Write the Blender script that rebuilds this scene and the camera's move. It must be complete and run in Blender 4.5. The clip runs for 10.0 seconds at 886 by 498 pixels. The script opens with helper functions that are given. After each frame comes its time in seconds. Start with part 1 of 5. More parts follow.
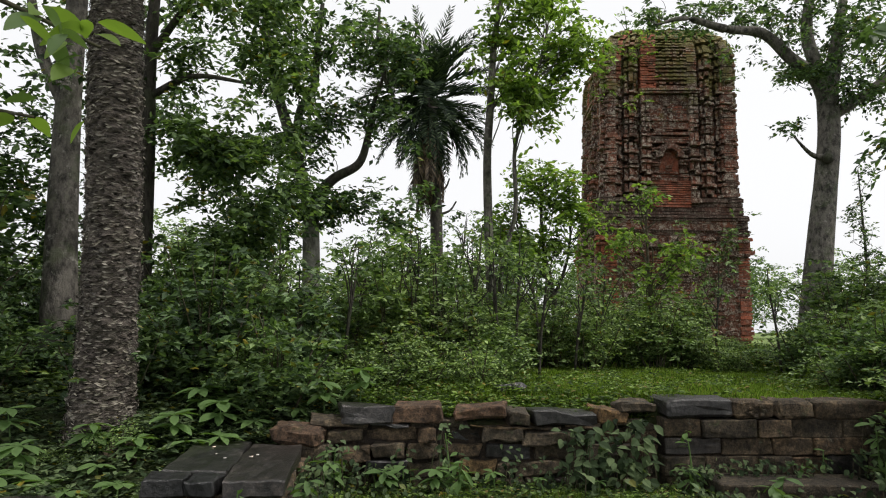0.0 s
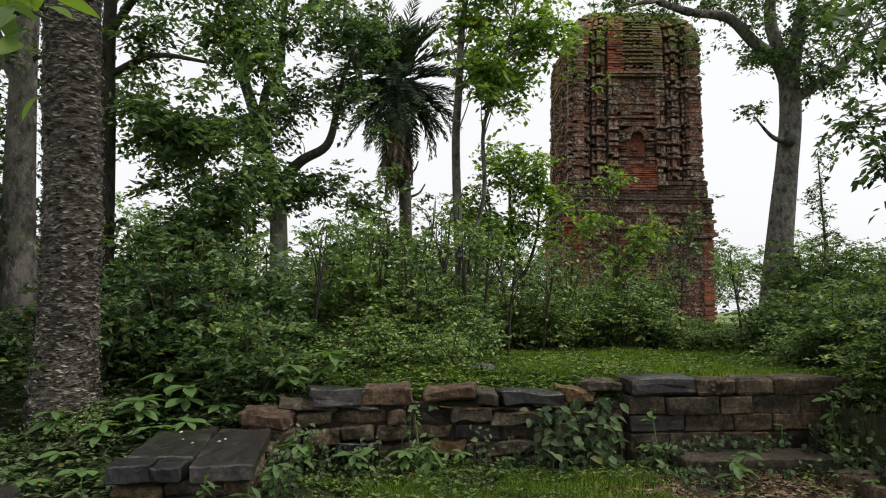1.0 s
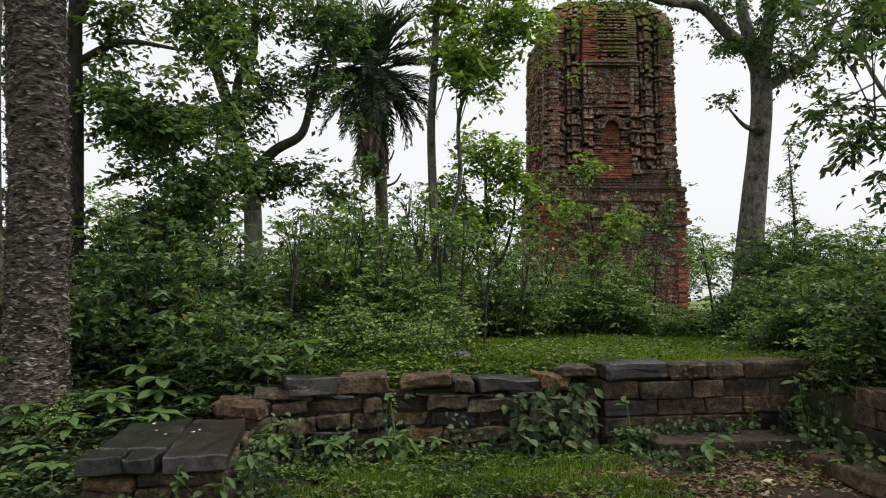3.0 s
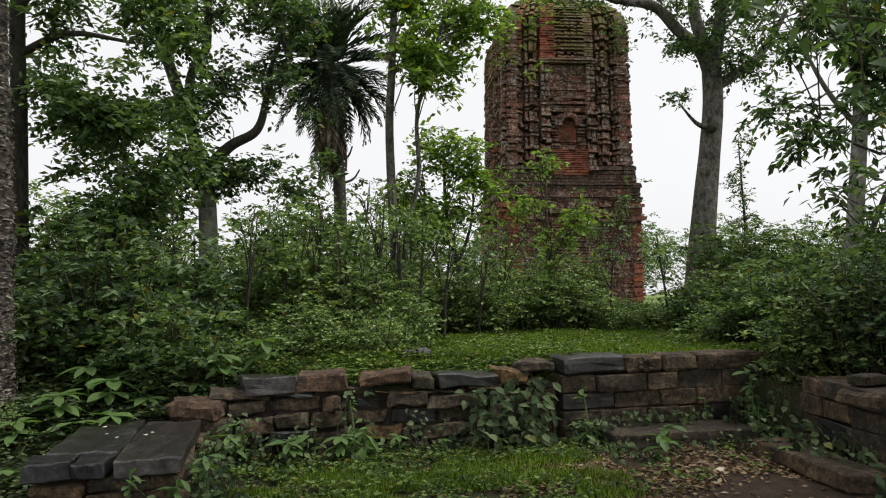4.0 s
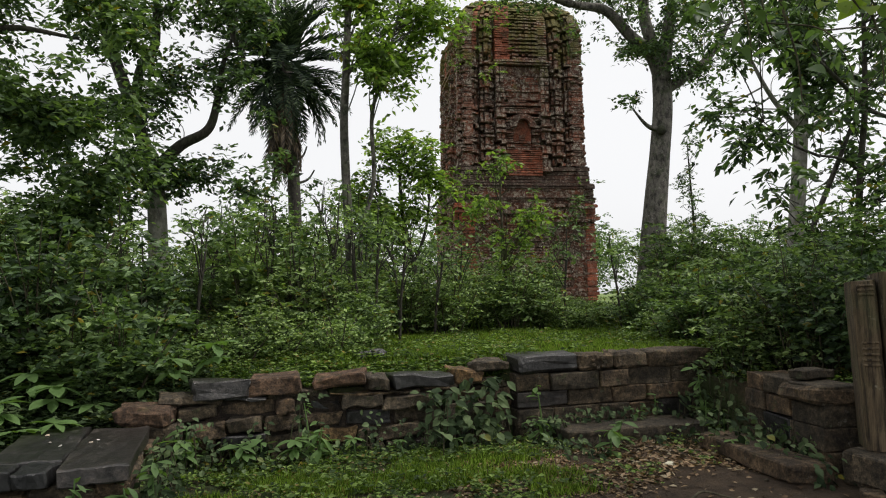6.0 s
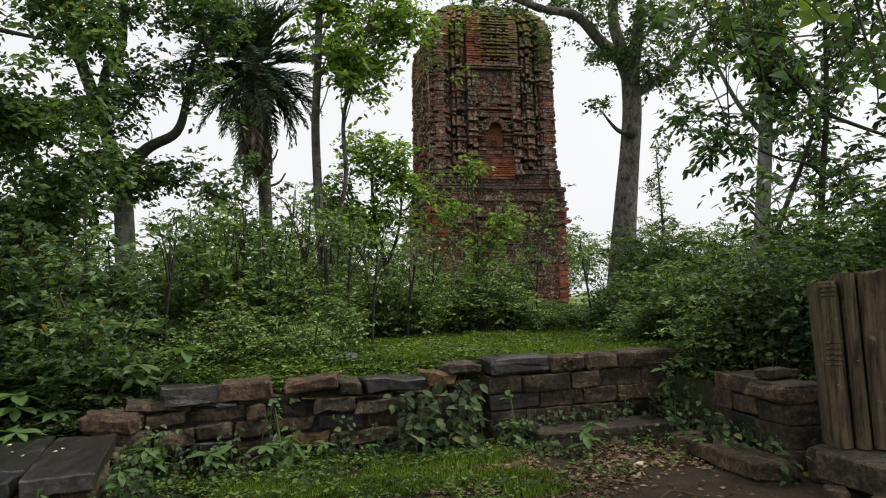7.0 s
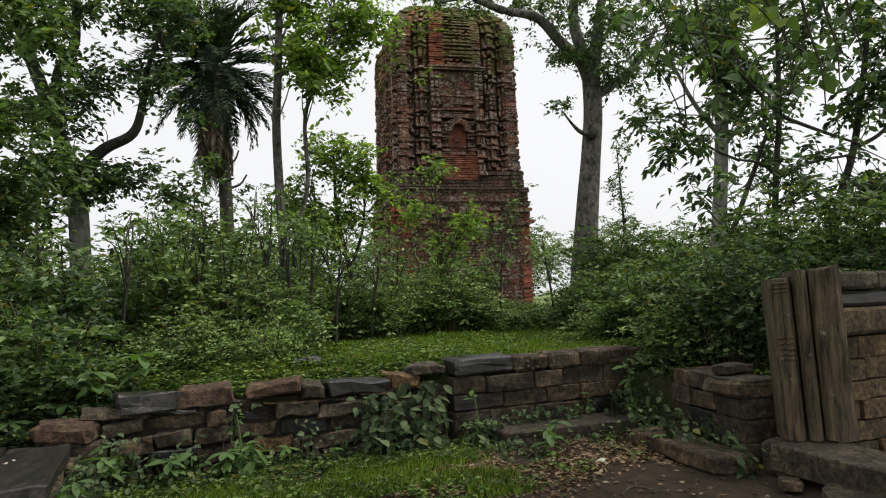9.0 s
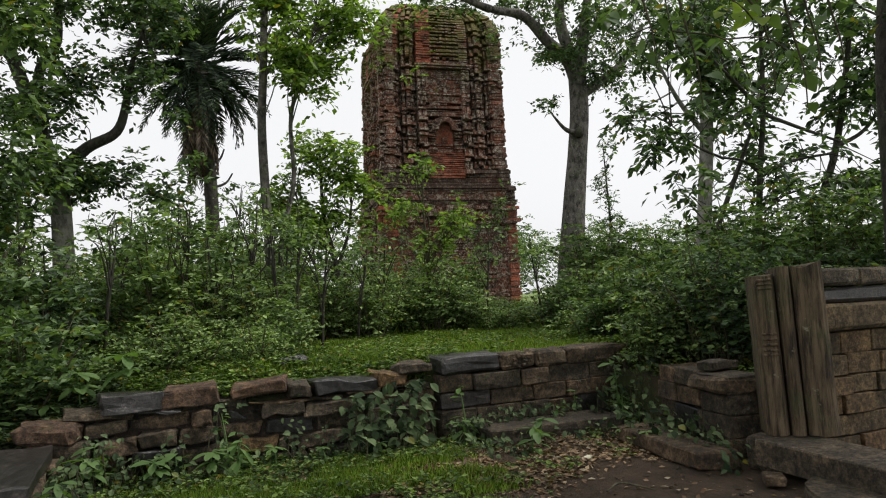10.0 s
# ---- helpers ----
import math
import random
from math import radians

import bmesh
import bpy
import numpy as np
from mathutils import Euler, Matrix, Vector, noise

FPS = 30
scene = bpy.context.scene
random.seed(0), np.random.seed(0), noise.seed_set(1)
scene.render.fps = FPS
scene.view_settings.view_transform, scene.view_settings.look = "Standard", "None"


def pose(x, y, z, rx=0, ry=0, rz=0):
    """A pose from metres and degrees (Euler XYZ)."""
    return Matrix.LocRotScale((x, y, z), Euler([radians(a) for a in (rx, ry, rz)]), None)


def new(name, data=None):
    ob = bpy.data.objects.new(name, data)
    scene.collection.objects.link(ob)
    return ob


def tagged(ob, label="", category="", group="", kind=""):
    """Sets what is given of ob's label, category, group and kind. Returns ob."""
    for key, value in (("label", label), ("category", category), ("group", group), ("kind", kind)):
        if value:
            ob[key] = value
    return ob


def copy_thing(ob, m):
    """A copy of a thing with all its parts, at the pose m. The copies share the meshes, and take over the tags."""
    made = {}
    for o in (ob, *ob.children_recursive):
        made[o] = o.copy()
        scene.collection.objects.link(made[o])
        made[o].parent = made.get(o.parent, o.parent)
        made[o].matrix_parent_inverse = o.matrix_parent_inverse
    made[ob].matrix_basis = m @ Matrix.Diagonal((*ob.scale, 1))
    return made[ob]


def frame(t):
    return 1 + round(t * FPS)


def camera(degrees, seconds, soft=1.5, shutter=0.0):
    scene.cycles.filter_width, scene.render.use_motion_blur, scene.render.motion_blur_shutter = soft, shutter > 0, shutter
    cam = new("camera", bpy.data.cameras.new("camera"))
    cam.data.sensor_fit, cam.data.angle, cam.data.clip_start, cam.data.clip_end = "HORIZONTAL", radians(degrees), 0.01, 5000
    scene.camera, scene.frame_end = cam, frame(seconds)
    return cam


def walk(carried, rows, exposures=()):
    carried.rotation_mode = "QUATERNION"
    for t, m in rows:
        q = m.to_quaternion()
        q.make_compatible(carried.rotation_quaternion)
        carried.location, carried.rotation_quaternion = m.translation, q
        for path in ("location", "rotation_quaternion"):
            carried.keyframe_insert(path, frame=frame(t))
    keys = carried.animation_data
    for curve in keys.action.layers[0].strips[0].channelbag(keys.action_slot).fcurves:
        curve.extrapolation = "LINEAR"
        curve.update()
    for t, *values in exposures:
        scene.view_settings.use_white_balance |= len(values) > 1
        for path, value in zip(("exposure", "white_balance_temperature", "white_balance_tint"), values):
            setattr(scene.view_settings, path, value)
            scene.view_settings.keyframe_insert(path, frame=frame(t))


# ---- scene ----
cam = camera(66.73, 10.0, soft=1.1)
walk(cam, [
    (0.0, pose(-0.055, -0.020, 1.579, 96.52, -1.25, -6.08)),
    (0.5, pose(-0.052, -0.007, 1.576, 95.76, -0.80, -8.28)),
    (1.0, pose(-0.045, -0.011, 1.571, 95.13, -0.72, -8.64)),
    (1.5, pose(-0.041, -0.012, 1.563, 94.56, -0.57, -9.51)),
    (2.0, pose(-0.047, -0.011, 1.563, 94.72, -0.63, -9.71)),
    (3.5, pose(-0.011, -0.007, 1.546, 94.02, 0.32, -11.81)),
    (4.0, pose(-0.010, 0.003, 1.549, 93.99, 0.44, -13.93)),
    (4.5, pose(-0.007, 0.003, 1.553, 93.76, 0.61, -14.57)),
    (5.0, pose(0.000, 0.000, 1.550, 93.70, 0.65, -15.23)),
    (5.5, pose(0.006, -0.006, 1.548, 93.84, 0.82, -16.19)),
    (7.0, pose(0.014, -0.016, 1.549, 94.21, 1.32, -19.87)),
    (7.5, pose(0.015, -0.013, 1.545, 94.32, 1.60, -20.18)),
    (8.0, pose(0.034, -0.019, 1.547, 94.23, 1.79, -21.02)),
    (8.5, pose(0.040, -0.021, 1.548, 94.29, 2.10, -21.95)),
    (9.0, pose(0.040, -0.023, 1.553, 94.19, 2.09, -22.78)),
    (9.5, pose(0.048, -0.020, 1.548, 94.13, 2.37, -23.31)),
    (10.0, pose(0.057, -0.022, 1.547, 94.04, 2.36, -23.81)),
], exposures=[(0.0, -0.09), (2.0, -0.14), (10.0, -0.16)])

# ---- light: bright overcast sky, a wide weak sun ----
SUN_EL, SUN_AZ = 60.0, 72.0
world = bpy.data.worlds.new("overcast_sky")
scene.world = world
world.use_nodes = True
wt = world.node_tree
wt.nodes.clear()
sky = wt.nodes.new("ShaderNodeTexSky")
sky.sky_type = "NISHITA"
sky.sun_disc = False
sky.sun_elevation = radians(SUN_EL)
sky.sun_rotation = radians(180 - SUN_AZ)
sky.air_density, sky.dust_density = 1.0, 4.0
dull = wt.nodes.new("ShaderNodeHueSaturation")
dull.inputs["Saturation"].default_value = 0.10
dull.inputs["Value"].default_value = 0.13
cloud = wt.nodes.new("ShaderNodeMixRGB")
cloud.inputs["Fac"].default_value = 0.72
cloud.inputs["Color2"].default_value = (1.26, 1.265, 1.285, 1)
wbg = wt.nodes.new("ShaderNodeBackground")
wbg.inputs["Strength"].default_value = 1.0
wout = wt.nodes.new("ShaderNodeOutputWorld")
wt.links.new(sky.outputs[0], dull.inputs["Color"])
wt.links.new(dull.outputs[0], cloud.inputs["Color1"])
wt.links.new(cloud.outputs[0], wbg.inputs["Color"])
wt.links.new(wbg.outputs[0], wout.inputs["Surface"])
sun_data = bpy.data.lights.new("sun", "SUN")
sun_data.energy, sun_data.angle, sun_data.color = 2.7, radians(12), (1.0, 0.945, 0.87)
sun = new("sun", sun_data)
sun.matrix_world = pose(0, 0, 30, 90 - SUN_EL, 0, SUN_AZ)


# ---- materials ----
def nodes_of(name):
    m = bpy.data.materials.new(name)
    m.use_nodes = True
    nt = m.node_tree
    b = nt.nodes["Principled BSDF"]
    return m, nt, b


def noise_node(nt, vec, scale, detail=6.0, rough=0.6):
    n = nt.nodes.new("ShaderNodeTexNoise")
    n.inputs["Scale"].default_value = scale
    n.inputs["Detail"].default_value = detail
    n.inputs["Roughness"].default_value = rough
    nt.links.new(vec, n.inputs["Vector"])
    return n.outputs["Fac"]


def ramp(nt, fac, stops):
    r = nt.nodes.new("ShaderNodeValToRGB")
    els = r.color_ramp.elements
    while len(els) < len(stops):
        els.new(0.5)
    for e, (p, c) in zip(els, stops):
        e.position, e.color = p, (*c, 1) if len(c) == 3 else c
    nt.links.new(fac, r.inputs["Fac"])
    return r.outputs["Color"]


def mixc(nt, fac, a, b, mode="MIX"):
    m = nt.nodes.new("ShaderNodeMixRGB")
    m.blend_type = mode
    for sock, v in ((m.inputs["Fac"], fac), (m.inputs["Color1"], a), (m.inputs["Color2"], b)):
        if isinstance(v, bpy.types.NodeSocket):
            nt.links.new(v, sock)
        elif isinstance(v, (int, float)):
            sock.default_value = v
        else:
            sock.default_value = (*v, 1)
    return m.outputs["Color"]


def maths(nt, op, a, b=0.0):
    m = nt.nodes.new("ShaderNodeMath")
    m.operation = op
    m.use_clamp = False
    for sock, v in ((m.inputs[0], a), (m.inputs[1], b)):
        if isinstance(v, bpy.types.NodeSocket):
            nt.links.new(v, sock)
        else:
            sock.default_value = v
    return m.outputs[0]


def bump(nt, b, height, strength, dist):
    n = nt.nodes.new("ShaderNodeBump")
    n.inputs["Strength"].default_value = strength
    n.inputs["Distance"].default_value = dist
    nt.links.new(height, n.inputs["Height"])
    nt.links.new(n.outputs[0], b.inputs["Normal"])


def world_pos(nt):
    return nt.nodes.new("ShaderNodeNewGeometry").outputs["Position"]


def stone_mat(name, dark, mid, light, patch=(0.30, 0.30, 0.28), moss=(0.06, 0.09, 0.02), moss_at=0.62, rough=0.85, patch_at=0.66, relief=1.0):
    m, nt, b = nodes_of(name)
    pos = world_pos(nt)
    rnd = nt.nodes.new("ShaderNodeObjectInfo").outputs["Random"]
    big = noise_node(nt, pos, 5.0)
    fine = noise_node(nt, pos, 19.0, 9.0, 0.75)
    col = ramp(nt, big, [(0.25, dark), (0.5, mid), (0.8, light)])
    hue = ramp(nt, rnd, [(0.0, (0.70, 0.71, 0.72)), (0.5, (1.0, 0.97, 0.93)), (1.0, (1.25, 1.03, 0.87))])
    col = mixc(nt, 1.0, col, hue, "MULTIPLY")
    col = mixc(nt, 1.0, col, ramp(nt, fine, [(0.37, (0.28, 0.28, 0.28)), (0.5, (0.9, 0.9, 0.9)), (0.63, (1.75, 1.7, 1.62))]), "MULTIPLY")
    col = mixc(nt, 0.7, col, ramp(nt, noise_node(nt, pos, 70.0, 5.0, 0.7), [(0.36, (0.45, 0.45, 0.45)), (0.64, (1.5, 1.5, 1.5))]), "MULTIPLY")
    # pointiness: hollows multiplied darker, raised edges multiplied lighter
    edged = nt.nodes.new("ShaderNodeNewGeometry").outputs["Pointiness"]
    col = mixc(nt, 1.0, col, ramp(nt, edged, [(0.40, (0.35, 0.35, 0.35)), (0.5, (1.0, 1.0, 1.0)), (0.60, (1.55, 1.52, 1.46))]), "MULTIPLY")
    lich = ramp(nt, noise_node(nt, pos, 9.0, 8.0, 0.75), [(patch_at, (0, 0, 0)), (patch_at + 0.06, (1, 1, 1))])
    col = mixc(nt, lich, col, patch)
    green = ramp(nt, noise_node(nt, pos, 4.5, 7.0, 0.7), [(moss_at, (0, 0, 0)), (moss_at + 0.12, (0.8, 0.8, 0.8))])
    col = mixc(nt, green, col, moss)
    nt.links.new(col, b.inputs["Base Color"])
    b.inputs["Roughness"].default_value = rough
    bump(nt, b, mixc(nt, 0.5, fine, noise_node(nt, pos, 13.0, 9.0, 0.75)), relief, 0.06)
    return m


def leaf_mat(name, dark, mid, light, rough=0.48, through_light=0.30, spec=0.27, odd=(0.20, 0.17, 0.03), odd_at=0.985, tint=(1.08, 1.0, 1.75)):
    dark, mid, light = (tuple(np.array(c) * tint) for c in (dark, mid, light))
    m, nt, b = nodes_of(name)
    geo = nt.nodes.new("ShaderNodeNewGeometry")
    rnd = geo.outputs["Random Per Island"]
    col = ramp(nt, rnd, [(0.0, tuple(c * 0.6 for c in dark)), (0.4, mid), (odd_at - 0.01, tuple(c * 1.5 for c in light)), (odd_at, odd)])
    patchy = noise_node(nt, geo.outputs["Position"], 1.1, 3.0)
    col = mixc(nt, 0.6, col, ramp(nt, patchy, [(0.3, (0.55, 0.6, 0.6)), (0.7, (1.35, 1.3, 1.1))]), "MULTIPLY")
    nt.links.new(col, b.inputs["Base Color"])
    b.inputs["Roughness"].default_value = rough
    b.inputs["Specular IOR Level"].default_value = spec
    tr = nt.nodes.new("ShaderNodeBsdfTranslucent")
    nt.links.new(mixc(nt, 1.0, col, (1.5, 1.7, 0.6), "MULTIPLY"), tr.inputs["Color"])
    mx = nt.nodes.new("ShaderNodeMixShader")
    mx.inputs[0].default_value = through_light
    out = nt.nodes["Material Output"]
    nt.links.new(b.outputs[0], mx.inputs[1])
    nt.links.new(tr.outputs[0], mx.inputs[2])
    nt.links.new(mx.outputs[0], out.inputs["Surface"])
    return m


def bark_mat(name, dark, light, sx=14.0, sz=5.0, moss=0.0, depth=0.03, patch=(0.35, 0.34, 0.31), patch_at=0.64):
    m, nt, b = nodes_of(name)
    pos = world_pos(nt)
    mp = nt.nodes.new("ShaderNodeMapping")
    mp.inputs["Scale"].default_value = (sx, sx, sz)
    nt.links.new(pos, mp.inputs["Vector"])
    flake = noise_node(nt, mp.outputs[0], 1.0, 8.0, 0.7)
    big = noise_node(nt, pos, 2.2, 4.0)
    col = ramp(nt, flake, [(0.38, dark), (0.58, light)])
    spots = ramp(nt, noise_node(nt, pos, 7.0, 6.0, 0.7), [(patch_at, (0, 0, 0)), (patch_at + 0.08, (0.9, 0.9, 0.9))])
    col = mixc(nt, spots, col, patch)
    col = mixc(nt, 0.7, col, ramp(nt, big, [(0.3, (0.55, 0.55, 0.55)), (0.7, (1.25, 1.25, 1.25))]), "MULTIPLY")
    if moss:
        g = ramp(nt, noise_node(nt, pos, 3.1, 6.0), [(0.5, (0, 0, 0)), (0.68, (moss, moss, moss))])
        col = mixc(nt, g, col, (0.07, 0.11, 0.03))
    nt.links.new(col, b.inputs["Base Color"])
    b.inputs["Roughness"].default_value = 0.9
    bump(nt, b, flake, 1.0, depth)
    return m


def ground_mat():
    m, nt, b = nodes_of("ground_earth_and_grass")
    pos = world_pos(nt)
    sep = nt.nodes.new("ShaderNodeSeparateXYZ")
    nt.links.new(pos, sep.inputs[0])
    soil = ramp(nt, noise_node(nt, pos, 6.0, 9.0, 0.7), [(0.3, (0.038, 0.024, 0.013)), (0.55, (0.08, 0.051, 0.029)), (0.8, (0.14, 0.095, 0.055))])
    soil = mixc(nt, 0.5, soil, ramp(nt, noise_node(nt, pos, 60.0, 6.0, 0.7), [(0.3, (0.5, 0.5, 0.5)), (0.7, (1.3, 1.3, 1.3))]), "MULTIPLY")
    grass = ramp(nt, noise_node(nt, pos, 30.0, 6.0, 0.7), [(0.3, (0.022, 0.034, 0.008)), (0.7, (0.06, 0.085, 0.02))])
    # far meadow: another grass cover, its colour also lightened for open daylight
    meadow = nt.nodes.new("ShaderNodeMapRange")
    meadow.inputs["From Min"].default_value, meadow.inputs["From Max"].default_value = 19.0, 30.0
    nt.links.new(sep.outputs[1], meadow.inputs["Value"])
    grass = mixc(nt, meadow.outputs[0], grass, (0.13, 0.19, 0.04))
    cover = noise_node(nt, pos, 0.9, 6.0, 0.65)
    dx = maths(nt, "SUBTRACT", sep.outputs[0], 3.6)
    dy = maths(nt, "SUBTRACT", sep.outputs[1], 3.9)
    r2 = maths(nt, "ADD", maths(nt, "MULTIPLY", dx, dx), maths(nt, "MULTIPLY", dy, dy))
    bare = maths(nt, "SUBTRACT", cover, maths(nt, "DIVIDE", 0.85, maths(nt, "ADD", r2, 1.0)))
    fac = ramp(nt, bare, [(0.28, (0, 0, 0)), (0.44, (1, 1, 1))])
    nt.links.new(mixc(nt, fac, soil, grass), b.inputs["Base Color"])
    b.inputs["Roughness"].default_value = 0.95
    bump(nt, b, noise_node(nt, pos, 28.0, 9.0, 0.75), 1.0, 0.05)
    return m


def tower_mat(name, moss_from, moss_to, red=(0.40, 0.135, 0.075), soot_at=0.38, lichen=(0.58, 0.51, 0.42), pale=0.8):
    m, nt, b = nodes_of(name)
    pos = world_pos(nt)
    rnd = nt.nodes.new("ShaderNodeNewGeometry").outputs["Random Per Island"]
    sep = nt.nodes.new("ShaderNodeSeparateXYZ")
    nt.links.new(pos, sep.inputs[0])
    col = ramp(nt, rnd, [(0.0, tuple(c * 0.45 for c in red)), (0.5, tuple(c * 0.85 for c in red)), (1.0, tuple(c * 1.25 for c in red))])
    soot = noise_node(nt, pos, 1.1, 9.0, 0.74)
    col = mixc(nt, ramp(nt, soot, [(soot_at, (0, 0, 0)), (soot_at + 0.18, (0.85, 0.85, 0.85))]), col, (0.055, 0.036, 0.027))
    damp = noise_node(nt, pos, 4.5, 8.0, 0.75)
    col = mixc(nt, ramp(nt, damp, [(0.48, (0, 0, 0)), (0.58, (0.5, 0.5, 0.5))]), col, (0.075, 0.045, 0.032))
    lich = noise_node(nt, pos, 5.5, 9.0, 0.82)
    where = ramp(nt, noise_node(nt, pos, 0.8, 4.0, 0.6), [(0.38, (0.25, 0.25, 0.25)), (0.54, (1, 1, 1))])
    spots = ramp(nt, lich, [(0.515, (0, 0, 0)), (0.56, (pale, pale, pale))])
    col = mixc(nt, mixc(nt, 1.0, spots, where, "MULTIPLY"), col, lichen)
    speck = noise_node(nt, pos, 13.0, 6.0, 0.75)
    col = mixc(nt, ramp(nt, speck, [(0.55, (0, 0, 0)), (0.59, (pale, pale, pale))]), col, lichen)
    mo = noise_node(nt, pos, 1.6, 8.0, 0.75)
    lift = nt.nodes.new("ShaderNodeMapRange")
    lift.inputs["From Min"].default_value, lift.inputs["From Max"].default_value = moss_from, moss_to
    lift.inputs["To Min"].default_value, lift.inputs["To Max"].default_value = 0.0, 0.285
    nt.links.new(sep.outputs[2], lift.inputs["Value"])
    g = ramp(nt, maths(nt, "ADD", mo, lift.outputs[0]), [(0.66, (0, 0, 0)), (0.78, (0.8, 0.8, 0.8))])
    col = mixc(nt, g, col, (0.19, 0.18, 0.045))
    fine = noise_node(nt, pos, 22.0, 8.0, 0.75)
    col = mixc(nt, 0.7, col, ramp(nt, fine, [(0.32, (0.3, 0.3, 0.3)), (0.68, (1.35, 1.35, 1.35))]), "MULTIPLY")
    nt.links.new(col, b.inputs["Base Color"])
    b.inputs["Roughness"].default_value = 0.92
    bump(nt, b, fine, 0.9, 0.05)
    return m


M_GROUND = ground_mat()
M_SOIL = stone_mat("dark_soil", (0.012, 0.009, 0.007), (0.025, 0.018, 0.013), (0.045, 0.032, 0.022), patch_at=0.9)
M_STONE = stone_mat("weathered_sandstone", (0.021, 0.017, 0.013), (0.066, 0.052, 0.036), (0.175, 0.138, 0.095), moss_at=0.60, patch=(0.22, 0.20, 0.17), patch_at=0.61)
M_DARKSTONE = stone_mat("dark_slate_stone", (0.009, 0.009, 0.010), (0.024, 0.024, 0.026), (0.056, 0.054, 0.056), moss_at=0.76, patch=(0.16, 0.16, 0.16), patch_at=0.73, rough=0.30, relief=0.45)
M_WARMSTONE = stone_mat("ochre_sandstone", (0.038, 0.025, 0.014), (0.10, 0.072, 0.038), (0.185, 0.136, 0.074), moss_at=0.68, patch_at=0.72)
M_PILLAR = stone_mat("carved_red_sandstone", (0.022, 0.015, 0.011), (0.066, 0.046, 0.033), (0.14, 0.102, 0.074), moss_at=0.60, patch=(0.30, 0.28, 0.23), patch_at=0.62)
M_JAMB = bark_mat("streaked_carved_sandstone", (0.026, 0.017, 0.010), (0.155, 0.112, 0.066), 26.0, 2.2, 0.25, 0.012, patch=(0.30, 0.27, 0.21), patch_at=0.63)
M_TOWER = tower_mat("weathered_brick", 7.6, 11.6)
M_TOWERDARK = tower_mat("blackened_brick", 7.6, 11.6, red=(0.26, 0.085, 0.05), soot_at=0.28, pale=0.3)
M_TOWERRED = tower_mat("bare_red_brick", 11.5, 14.0, red=(0.52, 0.15, 0.08), soot_at=0.50, lichen=(0.40, 0.28, 0.21), pale=0.4)
M_BARK = bark_mat("flaky_bark", (0.018, 0.013, 0.011), (0.20, 0.168, 0.145), 12.0, 30.0, 0.12, 0.07, patch=(0.42, 0.39, 0.36), patch_at=0.60)
M_FLAKE = leaf_mat("bark_flake", (0.035, 0.029, 0.026), (0.15, 0.132, 0.118), (0.28, 0.26, 0.238), rough=0.9, through_light=0.0, spec=0.1, odd=(0.4, 0.37, 0.33), odd_at=0.9, tint=(1, 1, 1))
M_PALEBARK = bark_mat("pale_bark", (0.15, 0.138, 0.125), (0.36, 0.34, 0.31), 9.0, 5.0, 0.5, 0.02)
M_DARKBARK = bark_mat("dark_bark", (0.02, 0.017, 0.014), (0.07, 0.06, 0.05), 16.0, 7.0, 0.25, 0.03, patch_at=0.75)
M_GREYBARK = bark_mat("grey_bark", (0.028, 0.025, 0.022), (0.175, 0.158, 0.138), 8.0, 4.5, 0.4, 0.06, patch=(0.34, 0.32, 0.29), patch_at=0.58)
M_LEAF_DARK = leaf_mat("dark_tree_leaf", (0.024, 0.046, 0.016), (0.052, 0.094, 0.028), (0.10, 0.165, 0.045))
M_LEAF_MID = leaf_mat("tree_leaf", (0.034, 0.066, 0.018), (0.075, 0.135, 0.034), (0.14, 0.215, 0.052))
M_LEAF_LIGHT = leaf_mat("fresh_leaf", (0.060, 0.115, 0.016), (0.12, 0.20, 0.03), (0.20, 0.30, 0.05), through_light=0.42)
M_SHRUB = leaf_mat("shrub_leaf", (0.018, 0.040, 0.009), (0.086, 0.146, 0.032), (0.185, 0.27, 0.06), through_light=0.2)
M_SHRUB_B = leaf_mat("bright_shrub_leaf", (0.026, 0.056, 0.012), (0.102, 0.176, 0.036), (0.205, 0.30, 0.065), through_light=0.2)
M_SUNLEAF = leaf_mat("yellow_green_leaf", (0.10, 0.17, 0.02), (0.20, 0.30, 0.035), (0.34, 0.44, 0.07), through_light=0.5)
M_HERB = leaf_mat("broad_herb_leaf", (0.040, 0.088, 0.017), (0.080, 0.150, 0.032), (0.13, 0.225, 0.046), rough=0.5, spec=0.3)
M_CREEPER = leaf_mat("creeper_leaf", (0.019, 0.036, 0.011), (0.046, 0.078, 0.022), (0.105, 0.152, 0.046), rough=0.7, through_light=0.2, spec=0.12)
M_WEED = leaf_mat("small_weed_leaf", (0.024, 0.052, 0.008), (0.060, 0.112, 0.017), (0.16, 0.245, 0.04), rough=0.6, spec=0.25, odd=(0.22, 0.17, 0.06), odd_at=0.95)
M_GRASS = leaf_mat("grass_blade", (0.055, 0.11, 0.008), (0.125, 0.215, 0.019), (0.20, 0.30, 0.036), rough=0.7, spec=0.15, odd=(0.25, 0.2, 0.08), odd_at=0.95)
M_LITTER = leaf_mat("dead_leaf", (0.05, 0.028, 0.016), (0.145, 0.088, 0.052), (0.27, 0.185, 0.115), through_light=0.1, odd=(0.40, 0.33, 0.24), odd_at=0.9, tint=(1, 1, 1))
M_PALM = leaf_mat("palm_frond", (0.016, 0.032, 0.014), (0.03, 0.054, 0.02), (0.055, 0.084, 0.028), rough=0.6, spec=0.15, through_light=0.2)
